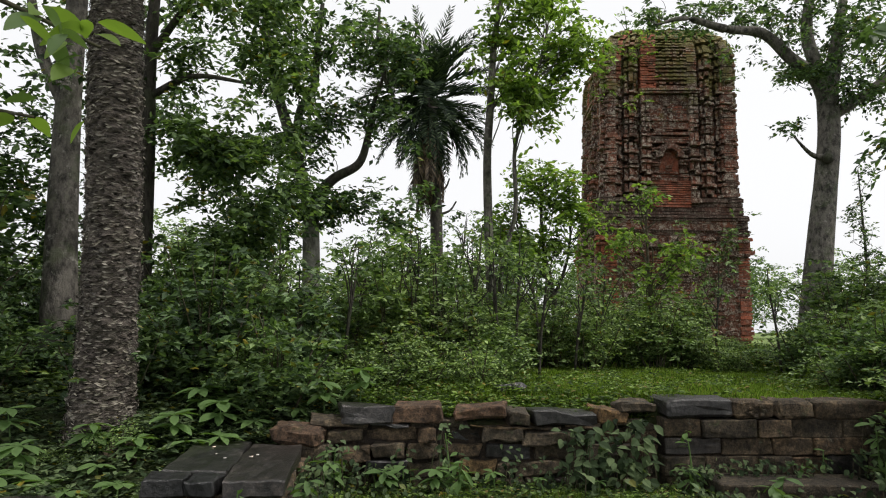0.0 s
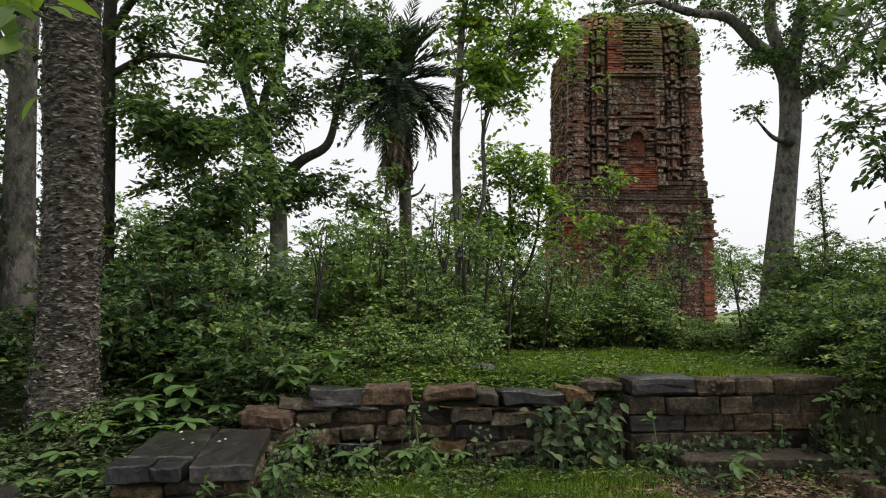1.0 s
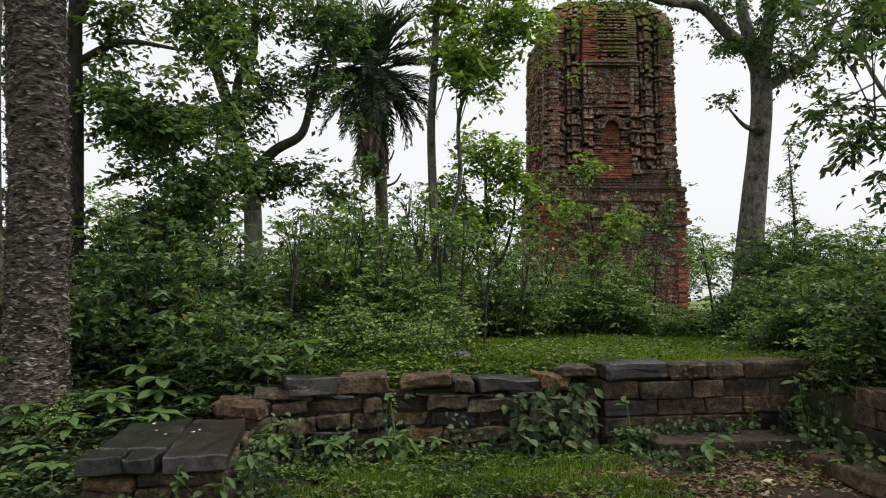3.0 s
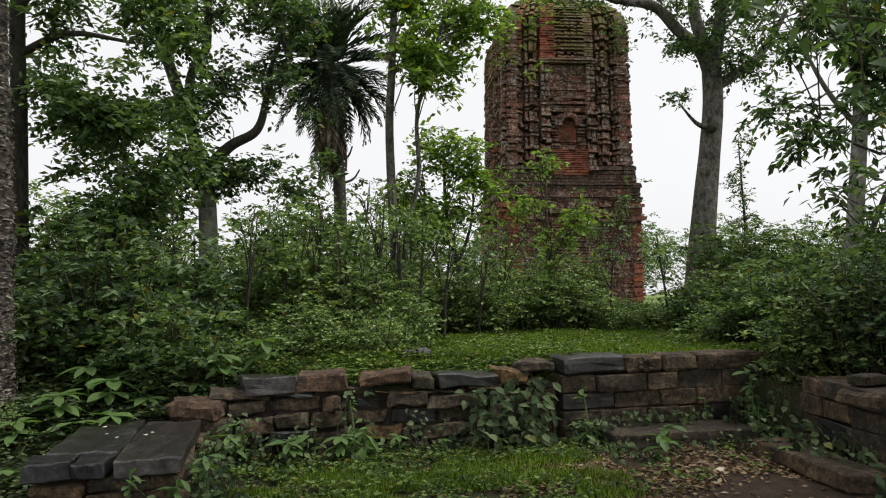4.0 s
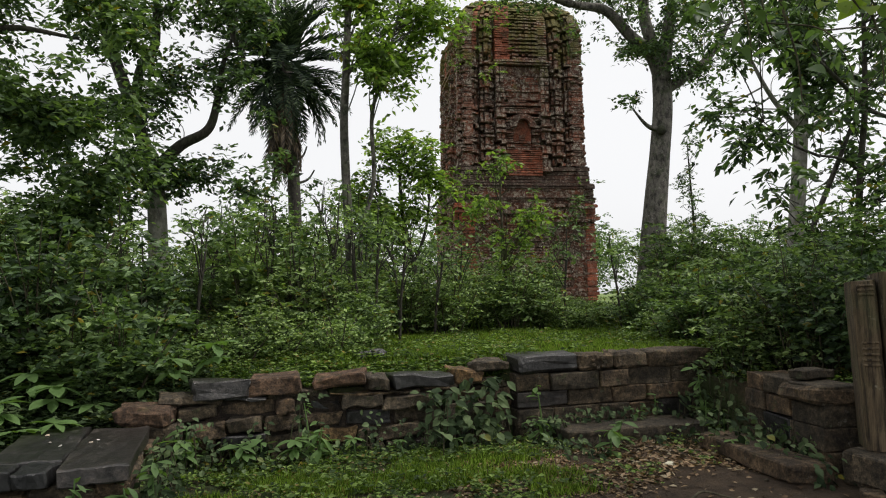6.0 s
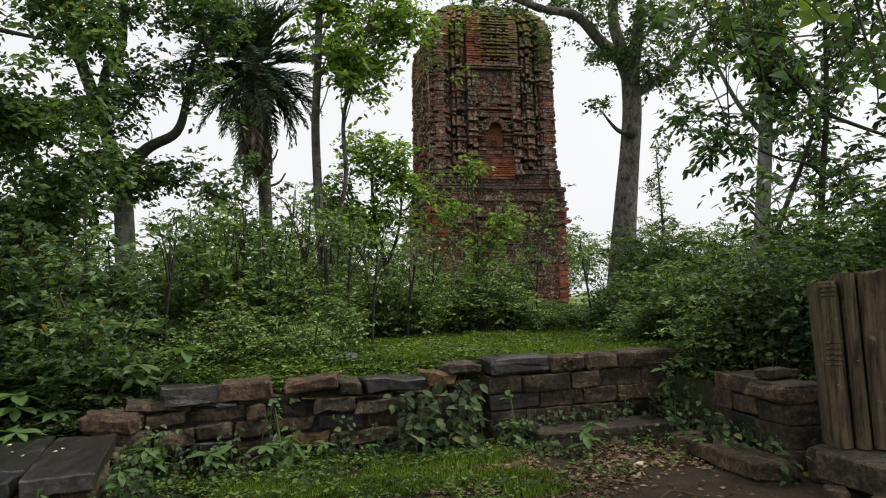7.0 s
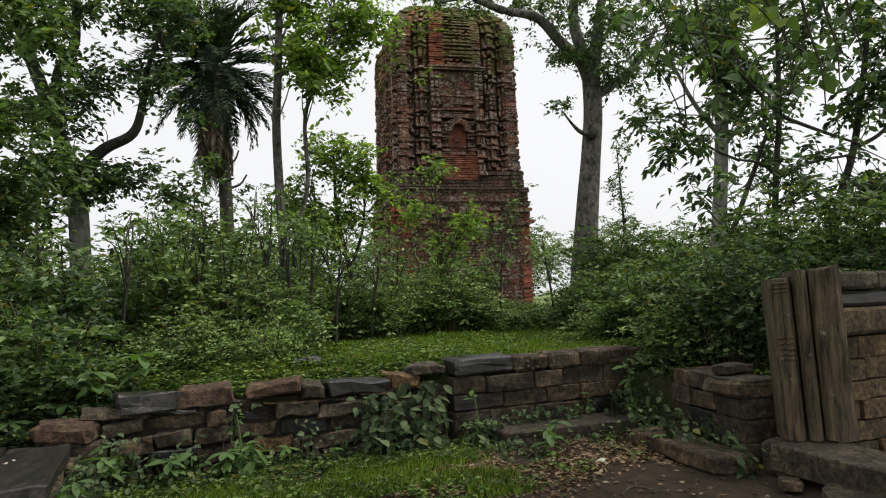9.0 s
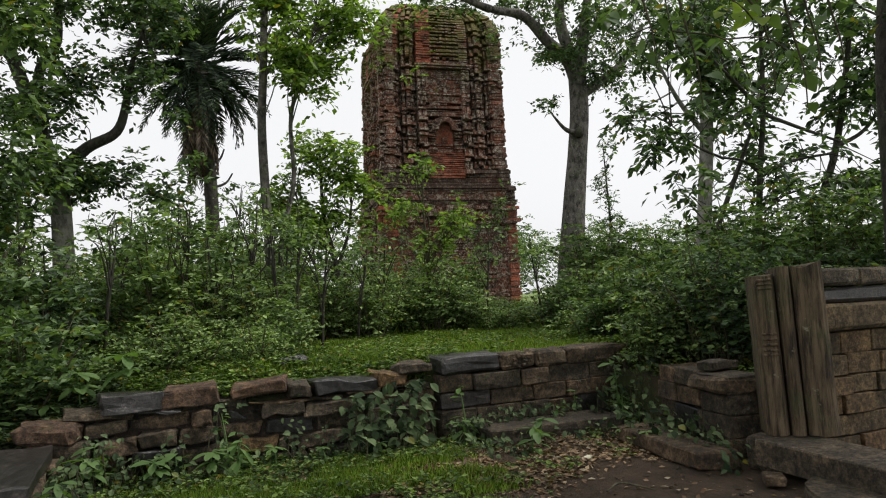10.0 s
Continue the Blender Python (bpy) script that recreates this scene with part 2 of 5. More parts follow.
M_DEADFROND = leaf_mat("dead_palm_frond", (0.035, 0.027, 0.02), (0.07, 0.053, 0.037), (0.12, 0.09, 0.06), through_light=0.1, tint=(1, 1, 1))
M_STEM = bark_mat("shrub_stem", (0.035, 0.03, 0.02), (0.10, 0.085, 0.05), 30.0, 12.0, 0.4, 0.006)


# ---- builders ----
def mesh_of(name, verts, faces, material, smooth=False):
    me = bpy.data.meshes.new(name)
    verts = np.asarray(verts, np.float32)
    faces = np.asarray(faces, np.int32)
    n, k = faces.shape
    me.vertices.add(len(verts))
    me.vertices.foreach_set("co", verts.ravel())
    me.loops.add(n * k)
    me.loops.foreach_set("vertex_index", faces.ravel())
    me.polygons.add(n)
    me.polygons.foreach_set("loop_start", np.arange(n, dtype=np.int32) * k)
    me.polygons.foreach_set("use_smooth", np.full(n, smooth))
    me.update(calc_edges=True)
    me.materials.append(material)
    return me


def child(name, me, parent=None, label="", m=None):
    ob = new(name, me)
    if parent is not None:
        ob.parent = parent
    if m is not None:
        ob.matrix_basis = m
    if label:
        ob["label"] = label
    return ob


def part(name, bm, material, parent=None, label="", smooth=False, m=None):
    me = bpy.data.meshes.new(name)
    bm.to_mesh(me)
    bm.free()
    me.materials.append(material)
    for p in me.polygons:
        p.use_smooth = smooth
    return child(name, me, parent, label, m)


def thing(name, label, category, m=None, group="", kind=""):
    ob = new(name)
    ob.empty_display_size = 0.1
    if m is not None:
        ob.matrix_basis = m
    return tagged(ob, label, category, group, kind)


def rough_block(sx, sy, sz, bevel=0.018, jit=0.012, seed=0, cuts=0):
    """A worn block centred in x and y, its foot at z 0."""
    r = random.Random(seed)
    bm = bmesh.new()
    bmesh.ops.create_cube(bm, size=1.0)
    for v in bm.verts:
        v.co = Vector((v.co.x * sx, v.co.y * sy, (v.co.z + 0.5) * sz)) + Vector([r.uniform(-jit, jit) for _ in range(3)])
    bmesh.ops.bevel(bm, geom=bm.edges[:], offset=bevel, segments=1, affect="EDGES", profile=0.6)
    if cuts:
        bmesh.ops.subdivide_edges(bm, edges=[e for e in bm.edges if e.calc_length() > 0.12], cuts=cuts, use_grid_fill=True)
        off = Vector((seed * 3.1, seed * 1.7, seed * 0.9))
        for v in bm.verts:
            d = noise.noise_vector(v.co * 5.0 + off) * jit * 1.15 + noise.noise_vector(v.co * 15.0 + off) * jit * 0.9 + noise.noise_vector(v.co * 37.0 + off) * jit * 0.5
            v.co += d
        bmesh.ops.triangulate(bm, faces=[f for f in bm.faces if len(f.verts) > 4])
    else:
        for v in bm.verts:
            v.co += Vector([r.uniform(-jit, jit) for _ in range(3)]) * 0.5
    return bm


def tube_arrays(pts, radii, sides=8, per=4, wob=0.0, seed=0):
    """A tapered bent tube through pts, as vertex and quad arrays."""
    p = np.asarray(pts, float)
    rad = np.asarray(radii, float)
    n = len(p)
    ext = np.vstack([2 * p[0] - p[1], p, 2 * p[-1] - p[-2]])
    path, rr = [], []
    for i in range(n - 1):
        a, b, c, d = ext[i:i + 4]
        for k in range(per):
            u = k / per
            path.append(0.5 * (2 * b + (c - a) * u + (2 * a - 5 * b + 4 * c - d) * u * u + (3 * b - a - 3 * c + d) * u ** 3))
            rr.append(rad[i] * (1 - u) + rad[i + 1] * u)
    path.append(p[-1])
    rr.append(rad[-1])
    path, rr = np.array(path), np.array(rr)
    tan = np.gradient(path, axis=0)
    tan /= np.linalg.norm(tan, axis=1, keepdims=True) + 1e-9
    if abs(tan[0, 2]) >= 0.7:
        ref = np.tile([[1.0, 0.03, 0]], (len(path), 1))
    else:
        ref = np.tile([[0.03, 0.02, 1.0]], (len(path), 1))
    u = np.cross(ref, tan)
    u /= np.linalg.norm(u, axis=1, keepdims=True) + 1e-9
    w = np.cross(tan, u)
    ang = np.linspace(0, 2 * np.pi, sides, endpoint=False)
    rg = np.random.default_rng(seed)
    lump = 1 + wob * (np.sin(ang * 2 + rg.uniform(0, 6)) * 0.5 + np.sin(ang * 3 + rg.uniform(0, 6)) * 0.5)
    ring = u[:, None] * np.cos(ang)[None, :, None] + w[:, None] * np.sin(ang)[None, :, None]
    v = path[:, None] + ring * (rr[:, None, None] * lump[None, :, None])
    m = len(path)
    i, j = np.meshgrid(np.arange(m - 1), np.arange(sides), indexing="ij")
    f = np.stack([i * sides + j, i * sides + (j + 1) % sides, (i + 1) * sides + (j + 1) % sides, (i + 1) * sides + j], -1).reshape(-1, 4)
    return v.reshape(-1, 3), f


def join(arrays):
    vs, fs, base = [], [], 0
    for v, f in arrays:
        vs.append(v)
        fs.append(np.asarray(f) + base)
        base += len(v)
    return np.vstack(vs), np.vstack(fs)


def tube(name, pts, radii, material, parent=None, sides=8, per=4, wob=0.0, seed=0, label=""):
    v, f = tube_arrays(pts, radii, sides, per, wob, seed)
    return child(name, mesh_of(name, v, f, material, True), parent, label)


# leaf outlines: along y from the stalk, folded a little along the midrib
LEAF2 = (np.array([(0, 0, 0), (-0.5, 0.45, 0.06), (0, 1, -0.05), (0.5, 0.45, 0.06)]), np.array([(0, 2, 1), (0, 3, 2)]))
LEAF6 = (np.array([(0, 0, 0), (-0.38, 0.28, 0.07), (-0.42, 0.6, 0.05), (0, 1, -0.14), (0.42, 0.6, 0.05), (0.38, 0.28, 0.07), (0, 0.5, -0.02)]),
         np.array([(0, 6, 1), (1, 6, 2), (2, 6, 3), (3, 6, 4), (4, 6, 5), (5, 6, 0)]))


def leaf_arrays(centres, aim, up, length, width, template=LEAF2):
    """One leaf at each centre, pointing along aim, its face towards up."""
    t, f = template
    aim = aim / (np.linalg.norm(aim, axis=1, keepdims=True) + 1e-9)
    side = np.cross(aim, up)
    side /= np.linalg.norm(side, axis=1, keepdims=True) + 1e-9
    face = np.cross(side, aim)
    length = np.broadcast_to(np.asarray(length, float), (len(centres),))
    width = np.broadcast_to(np.asarray(width, float), (len(centres),))
    v = (centres[:, None] + side[:, None] * (t[None, :, :1] * width[:, None, None])
         + aim[:, None] * (t[None, :, 1:2] * length[:, None, None]) + face[:, None] * (t[None, :, 2:] * length[:, None, None]))
    k = len(t)
    faces = (np.arange(len(centres)) * k)[:, None, None] + f[None]
    return v.reshape(-1, 3), faces.reshape(-1, 3)


def shoots(rg, starts, aims, lengths, per, leaf_len, ratio=0.45, droop=0.35, template=LEAF2, bare=0.12, sway=0.35):
    """Leafy shoots: leaves in two ranks along drooping twigs."""
    k = len(starts)
    s = bare + (1 - bare) * (np.arange(per) + 0.5) / per
    aims = aims / (np.linalg.norm(aims, axis=1, keepdims=True) + 1e-9)
    L = np.asarray(lengths)[:, None, None]
    pos = starts[:, None] + aims[:, None] * (s[None, :, None] * L)
    pos[:, :, 2] -= droop * (s ** 2)[None] * L[:, :, 0]
    pos += rg.normal(0, 0.02, pos.shape) * L
    side = np.cross(aims, np.array([0, 0, 1.0]) + rg.normal(0, 0.15, (k, 3)))
    side /= np.linalg.norm(side, axis=1, keepdims=True) + 1e-9
    sign = np.where(np.arange(per) % 2 == 0, 1.0, -1.0)
    aim = side[:, None] * sign[None, :, None] + aims[:, None] * rg.uniform(0.2, 0.9, (k, per, 1)) + rg.normal(0, sway, (k, per, 3))
    aim[:, :, 2] -= droop * 0.8
    up = np.array([0, 0, 1.0]) + rg.normal(0, 0.62, (k, per, 3))
    ln = leaf_len * rg.uniform(0.55, 1.25, k * per)
    return leaf_arrays(pos.reshape(-1, 3), aim.reshape(-1, 3), up.reshape(-1, 3), ln, ln * ratio * rg.uniform(0.8, 1.2, k * per), template)


def foliage(rg, clumps, per, spread, length, ratio=0.45, droop=0.35, template=LEAF2, flat=0.55):
    """Sprays of leafy shoots about clump centres."""
    each = max(2, per // 8)
    c = np.repeat(clumps, each, axis=0)
    d = rg.normal(size=(len(c), 3)) * np.array([1, 1, flat])
    d /= np.linalg.norm(d, axis=1, keepdims=True)
    return shoots(rg, c, d, spread * rg.uniform(0.7, 1.5, len(c)), 8, length, ratio, droop, template, 0.1)


def blob_points(rg, n, centre, radii, hollow=0.35, gap=0.5, scale=1.0):
    """Clump centres in an uneven ellipsoid with gaps."""
    out = []
    off = Vector(rg.uniform(-50, 50, 3))
    tries = 0
    while len(out) < n and tries < n * 12:
        tries += 1
        d = rg.normal(size=3)
        d /= np.linalg.norm(d)
        edge = 1 + 0.35 * noise.noise(Vector(d) * 1.7 + off)
        q = d * (hollow + (1 - hollow) * rg.uniform(0, 1) ** 0.5) * edge
        p = np.array(centre) + q * np.array(radii)
        if noise.noise(Vector(p) * (0.9 / scale) + off) > (gap - 0.5) * 0.8 or tries > n * 7:
            out.append(p)
    return np.array(out)


# ---- ground: one sheet from the court to the horizon ----
def smooth(a, b, x):
    u = np.clip((x - a) / (b - a), 0, 1)
    return u * u * (3 - 2 * u)


def ground_height(x, y):
    x, y = np.asarray(x, float), np.asarray(y, float)
    lip = 0.20 * (1 - smooth(2.8, 3.0, x)) * (1 - smooth(6.95, 7.8, y))
    terrace = (0.83 - lip) * smooth(6.80, 6.86, y)
    slope = 0.74 * smooth(4.6, 9.0, y)
    low = y < 6.8
    edge = np.where(low, -0.64, -0.55)
    left = 1 - smooth(edge, np.where(low, -0.50, 0.05), x)
    z = terrace * (1 - left) + slope * left
    right = smooth(5.12, 5.22, x) * smooth(4.22, 4.34, y)
    z = np.maximum(z, 0.58 * right + 0.0 * x)
    z = z + 0.22 * smooth(9.5, 16, y)
    near = 1 - smooth(12, 30, np.hypot(x, y))
    z = z + near * 0.025 * (np.sin(x * 3.1 + y * 1.7) * np.sin(y * 2.3 - x * 0.9) + 0.6 * np.sin(x * 7.3 + 1) * np.sin(y * 6.1))
    return z


def axis(lo, hi, step, extra=()):
    inner = np.arange(lo, hi + 1e-6, step)
    far = np.geomspace(0.5, 2500, 26)
    return np.unique(np.round(np.concatenate([lo - far, inner, hi + far, np.array(extra)]), 4))


gx = axis(-9, 15, 0.2, (-0.95, -0.75, -0.55, 5.12, 5.22))
gy = axis(-4, 17, 0.2, (6.80, 6.83, 6.86, 4.22, 4.34))
GX, GY = np.meshgrid(gx, gy, indexing="ij")
gv = np.stack([GX, GY, ground_height(GX, GY)], -1).reshape(-1, 3)
gi, gj = np.meshgrid(np.arange(len(gx) - 1), np.arange(len(gy) - 1), indexing="ij")
ny = len(gy)
gf = np.stack([gi * ny + gj, (gi + 1) * ny + gj, (gi + 1) * ny + gj + 1, gi * ny + gj + 1], -1).reshape(-1, 4)
tagged(child("ground", mesh_of("ground", gv, gf, M_GROUND, True)), "damp brown earth with patchy green grass", "ground", kind="structure")


# ---- low ruined stone walls of the court ----
def course_wall(name, label, origin, turn, length, courses, material, depth=0.34, seed=1, jit=0.010, bevel=0.02, ragged=0.0, core_back=0.06, widths=(0.28, 0.7)):
    """A dry wall of stones along local x, its face at local y 0, foot at z 0."""
    r = random.Random(seed)
    wall = thing(name, label, "wall", pose(*origin, 0, 0, turn), kind="structure")
    z = 0.0
    for k, h in enumerate(courses):
        x = 0.0
        top = k == len(courses) - 1
        while x < length - 0.02:
            w = min(r.uniform(*widths), length - x)
            if length - x - w < 0.15:
                w = length - x
            dz = r.uniform(-ragged, ragged) if top else 0
            push = r.uniform(-0.02, 0.03) + (r.uniform(-0.07, 0.06) if ragged else 0)
            seam = r.uniform(0.008, 0.020) * (1.0 if not ragged else 1.8)
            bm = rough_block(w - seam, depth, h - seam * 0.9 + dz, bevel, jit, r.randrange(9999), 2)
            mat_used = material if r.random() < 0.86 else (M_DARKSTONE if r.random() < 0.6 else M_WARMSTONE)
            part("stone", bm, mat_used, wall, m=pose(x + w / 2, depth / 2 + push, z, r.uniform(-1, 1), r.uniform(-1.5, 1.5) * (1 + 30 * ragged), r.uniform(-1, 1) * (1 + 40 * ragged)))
            x += w
        z += h
    core = rough_block(length - 0.05, depth, z - 0.07, 0.01, 0.0, 1)
    part("core", core, M_SOIL, wall, "dark earth core", m=pose(length / 2, depth / 2 + core_back, 0))
    return wall


wall_east = course_wall("wall_north_east", "low wall of squared weathered sandstone blocks in courses", (2.92, 6.62, -0.04), 0, 2.75, (0.19, 0.19, 0.18, 0.19), M_STONE, seed=3, jit=0.009, bevel=0.010, widths=(0.28, 0.62))
for x, w, mt in ((0.37, 0.74, M_DARKSTONE), (0.97, 0.42, M_STONE), (1.41, 0.43, M_STONE), (2.08, 0.88, M_STONE)):
    part("stone", rough_block(w - 0.012, 0.40, 0.19, 0.03, 0.018, int(x * 100), 2), mt, wall_east, m=pose(x, 0.19, 0.745, 0, 0, 0.5))
for k in range(7):
    a = 2 * math.pi * k / 7
    part("carving", rough_block(0.045, 0.02, 0.03, 0.006, 0.003, k), M_STONE, wall_east, m=pose(0.97 + 0.075 * math.cos(a), -0.022, 0.815 + 0.055 * math.sin(a)))

wall_west = course_wall("wall_north_west", "tumbled low wall of uneven dark and reddish stones", (-0.62, 6.74, -0.04), 0, 3.54, (0.17, 0.15, 0.17, 0.13, 0.08), M_STONE, seed=12, jit=0.024, bevel=0.012, ragged=0.05, widths=(0.16, 0.6))
for x, w, h, z, mt, tilt in ((0.55, 0.52, 0.17, 0.66, M_DARKSTONE, 2), (1.06, 0.50, 0.16, 0.68, M_PILLAR, -3), (1.70, 0.52, 0.13, 0.70, M_PILLAR, -5), (2.07, 0.24, 0.13, 0.66, M_STONE, 2),
                             (2.52, 0.66, 0.12, 0.67, M_DARKSTONE, 1), (3.02, 0.30, 0.14, 0.68, M_WARMSTONE, 4), (3.30, 0.36, 0.11, 0.78, M_STONE, -2)):
    part("stone", rough_block(w, 0.36, h, 0.018, 0.022, int(x * 77), 2), mt, wall_west, m=pose(x, 0.13, z, 0, tilt, tilt * 2))

# the wing beside the doorway
course_wall("wall_east_side", "low side wall of squared brown stone blocks", (5.12, 5.78, -0.02), -104, 1.30, (0.20, 0.20, 0.18, 0.17), M_STONE, depth=0.40, seed=21, jit=0.006, bevel=0.008, widths=(0.3, 0.5))
wall_end = course_wall("wall_east_end", "squared stone end of the low side wall", (4.80, 4.50, -0.02), -8, 0.52, (0.20, 0.20, 0.18), M_STONE, depth=0.40, seed=24, jit=0.006, bevel=0.008, widths=(0.25, 0.4))
part("capstone", rough_block(0.62, 0.56, 0.15, 0.03, 0.02, 5, 2), M_STONE, wall_end, "broad flat capstone with pale lichen", m=pose(0.24, 0.26, 0.575, 0, 0, -8))
wall_door = course_wall("wall_doorway", "doorway side wall of warm ochre sandstone blocks", (5.22, 4.05, 0.01), 0, 2.6, (0.18, 0.18, 0.17, 0.17, 0.19, 0.20), M_WARMSTONE, depth=0.38, seed=31, jit=0.003, bevel=0.006, widths=(0.3, 0.6))
for x, w, h, z, mt, push in ((0.75, 1.5, 0.25, 1.09, M_WARMSTONE, -0.05), (2.05, 1.1, 0.25, 1.09, M_WARMSTONE, -0.03), (0.8, 1.6, 0.14, 1.34, M_DARKSTONE, 0.03), (2.1, 1.0, 0.14, 1.34, M_DARKSTONE, 0.03),
                             (0.40, 0.8, 0.17, 1.48, M_STONE, 0.0), (1.15, 0.68, 0.17, 1.48, M_STONE, 0.02), (1.95, 0.9, 0.17, 1.48, M_STONE, 0.0)):
    part("stone", rough_block(w - 0.015, 0.38, h - 0.01, 0.025, 0.012, int(x * 91), 1), mt, wall_door, m=pose(x, 0.19 + push, z))


# ---- carved jamb, sill and step stones ----
def door_jamb():
    t = thing("door_jamb", "tall carved reddish sandstone door jamb with three bands", "pillar", pose(4.80, 4.165, 0.27, -1.5, -1.6, -39))
    bands = (("carved_band", 0.03, 0.175, 0.03, 1.34), ("middle_band", 0.222, 0.105, 0.0, 1.40), ("outer_band", 0.345, 0.235, 0.0, 1.41))
    for k, (nm, x, w, y, h) in enumerate(bands):
        bm = bmesh.new()
        n, m = 6, 22
        prof = []
        for i in range(n + 1):
            u = i / n
            bulge = (-0.07, -0.05, -0.04)[k] * math.sin(math.pi * u) ** (0.6 if k < 2 else 0.3)
            prof.append((x + w * u, y + bulge))
        prof = [(x, y + 0.30)] + prof + [(x + w, y + 0.30)]
        rows = []
        for j in range(m + 1):
            z = h * j / m
            row = []
            for i, (px, py) in enumerate(prof):
                d = noise.noise(Vector((px * 9, k * 3.0, z * 6))) * 0.012 + noise.noise(Vector((px * 30, k * 5.0, z * 22))) * 0.006
                groove = 0.014 if k == 0 and (0.66 < z < 0.84 or z > 1.22) and j % 2 == 0 and 0 < i < len(prof) - 1 else 0
                zz = z + (noise.noise(Vector((px * 6, 2.0 + k, 7.0))) * 0.04 if j == m else 0)
                row.append(bm.verts.new((px + d * 0.4, py + d + groove, zz)))
            rows.append(row)
        c = len(prof)
        for j in range(m):
            for i in range(c):
                bm.faces.new((rows[j][i], rows[j][(i + 1) % c], rows[j + 1][(i + 1) % c], rows[j + 1][i]))
        bm.faces.new(rows[-1])
        bmesh.ops.triangulate(bm, faces=[f for f in bm.faces if len(f.verts) > 4])
        part(nm, bm, M_JAMB, t, "rounded band with carved rings" if k == 0 else "")
        if k == 0:
            for z in (0.66, 0.70, 0.745, 0.79, 0.835, 1.22, 1.255, 1.29):
                ring = rough_block(w * 0.66, 0.06, 0.020, 0.006, 0.002, int(z * 100))
                part("ring", ring, M_JAMB, t, m=pose(x + w / 2, y - 0.046, z))
    return t


door_jamb()


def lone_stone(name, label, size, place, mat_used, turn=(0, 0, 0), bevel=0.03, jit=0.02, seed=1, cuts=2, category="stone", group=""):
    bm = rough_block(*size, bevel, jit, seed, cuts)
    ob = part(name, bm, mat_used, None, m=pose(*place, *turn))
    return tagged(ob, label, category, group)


lone_stone("door_sill", "long worn grey stone door sill on rubble", (0.52, 3.0, 0.22), (4.80, 2.62, 0.05), M_STONE, (0, 0, -4), 0.012, 0.004, 5, 3, "sill")
lone_stone("sill_end_stone", "broken end stone beneath the door jamb", (0.38, 0.34, 0.26), (4.88, 4.12, 0.0), M_STONE, (0, 0, 4), 0.02, 0.012, 8, 3)
lone_stone("rubble_stone", "small dark rubble stone at the sill", (0.26, 0.15, 0.07), (4.52, 3.86, -0.015), M_STONE, (0, 3, 50), 0.01, 0.012, 14)
lone_stone("step_slab", "long dark stone slab as a step below the wall", (1.58, 0.50, 0.19), (4.07, 6.34, -0.02), M_STONE, (0, 0, -4), 0.014, 0.011, 23, 4, "step")
lone_stone("fallen_slab", "fallen flat grey stone slab lying on earth", (0.42, 1.40, 0.15), (4.55, 4.98, 0.0), M_STONE, (0, 1.5, -10), 0.014, 0.014, 27, 4, "slab")
lone_stone("loose_stone", "rough pale stone lying on the low wall", (0.40, 0.20, 0.08), (5.16, 4.98, 0.73), M_STONE, (0, 0, 10), 0.012, 0.010, 33, 1)


def moonstone():
    bm = bmesh.new()
    n = 28
    lo, hi = [], []
    for i in range(n):
        a = 2 * math.pi * i / n
        k = 1 + 0.015 * math.sin(i * 2.3)
        lo.append(bm.verts.new((0.60 * k * math.cos(a), 0.62 * k * math.sin(a), 0)))
        hi.append(bm.verts.new((0.59 * k * math.cos(a), 0.61 * k * math.sin(a), 0.12)))
    for i in range(n):
        bm.faces.new((lo[i], lo[(i + 1) % n], hi[(i + 1) % n], hi[i]))
    top = bm.faces.new(hi)
    bmesh.ops.bevel(bm, geom=top.edges[:], offset=0.02, segments=2, affect="EDGES")
    ob = part("moonstone", bm, M_STONE, None, smooth=False, m=pose(4.72, 2.98, -0.02))
    tagged(ob, "rounded half-moon stone step before the sill", "step")


moonstone()


def dark_slab(x, y, w, d, turn, seed, label):
    ob = lone_stone("stone_slab", label, (w, d, 0.115), (x, y, 0.335), M_DARKSTONE, (0, 0, turn), 0.011, 0.013, seed, 5, "slab", "dark slabs on the stub wall")
    return ob


dark_slab(-1.37, 6.02, 0.50, 1.30, 2, 41, "dark slate slab with a cracked edge on rubble masonry")
dark_slab(-1.485, 5.205, 0.29, 0.31, 4, 43, "broken corner piece of dark slate slab")
dark_slab(-1.215, 5.20, 0.21, 0.30, -3, 44, "broken corner piece of dark slate slab")
dark_slab(-0.865, 5.80, 0.44, 1.52, 1, 42, "dark slate slab beside its twin on rubble masonry")
stub = course_wall("stub_wall", "low stub of rubble masonry beneath the dark slabs", (-1.60, 5.12, -0.05), 0, 0.98, (0.14, 0.13, 0.11), M_STONE, depth=0.42, seed=51, ragged=0.0, jit=0.02, widths=(0.25, 0.5))
course_wall("stub_wall_side", "side of the low stub of rubble masonry", (-0.62, 5.14, -0.05), 90, 1.55, (0.14, 0.13, 0.11), M_STONE, depth=0.42, seed=52, jit=0.02, widths=(0.25, 0.5))
lone_stone("corner_stone", "long reddish weathered stone at the slabs", (0.46, 0.34, 0.17), (-0.72, 6.78, 0.42), M_PILLAR, (0, 2, -12), 0.04, 0.03, 61)
lone_stone("corner_stone", "brown block under the reddish stone", (0.5, 0.36, 0.44), (-0.62, 6.80, -0.02), M_STONE, (0, 0, -8), 0.03, 0.02, 62)
lone_stone("paving_stone", "dark flat stone half sunk in weeds", (0.70, 0.55, 0.24), (-2.62, 5.15, 0.02), M_DARKSTONE, (0, 2, 15), 0.04, 0.02, 63)
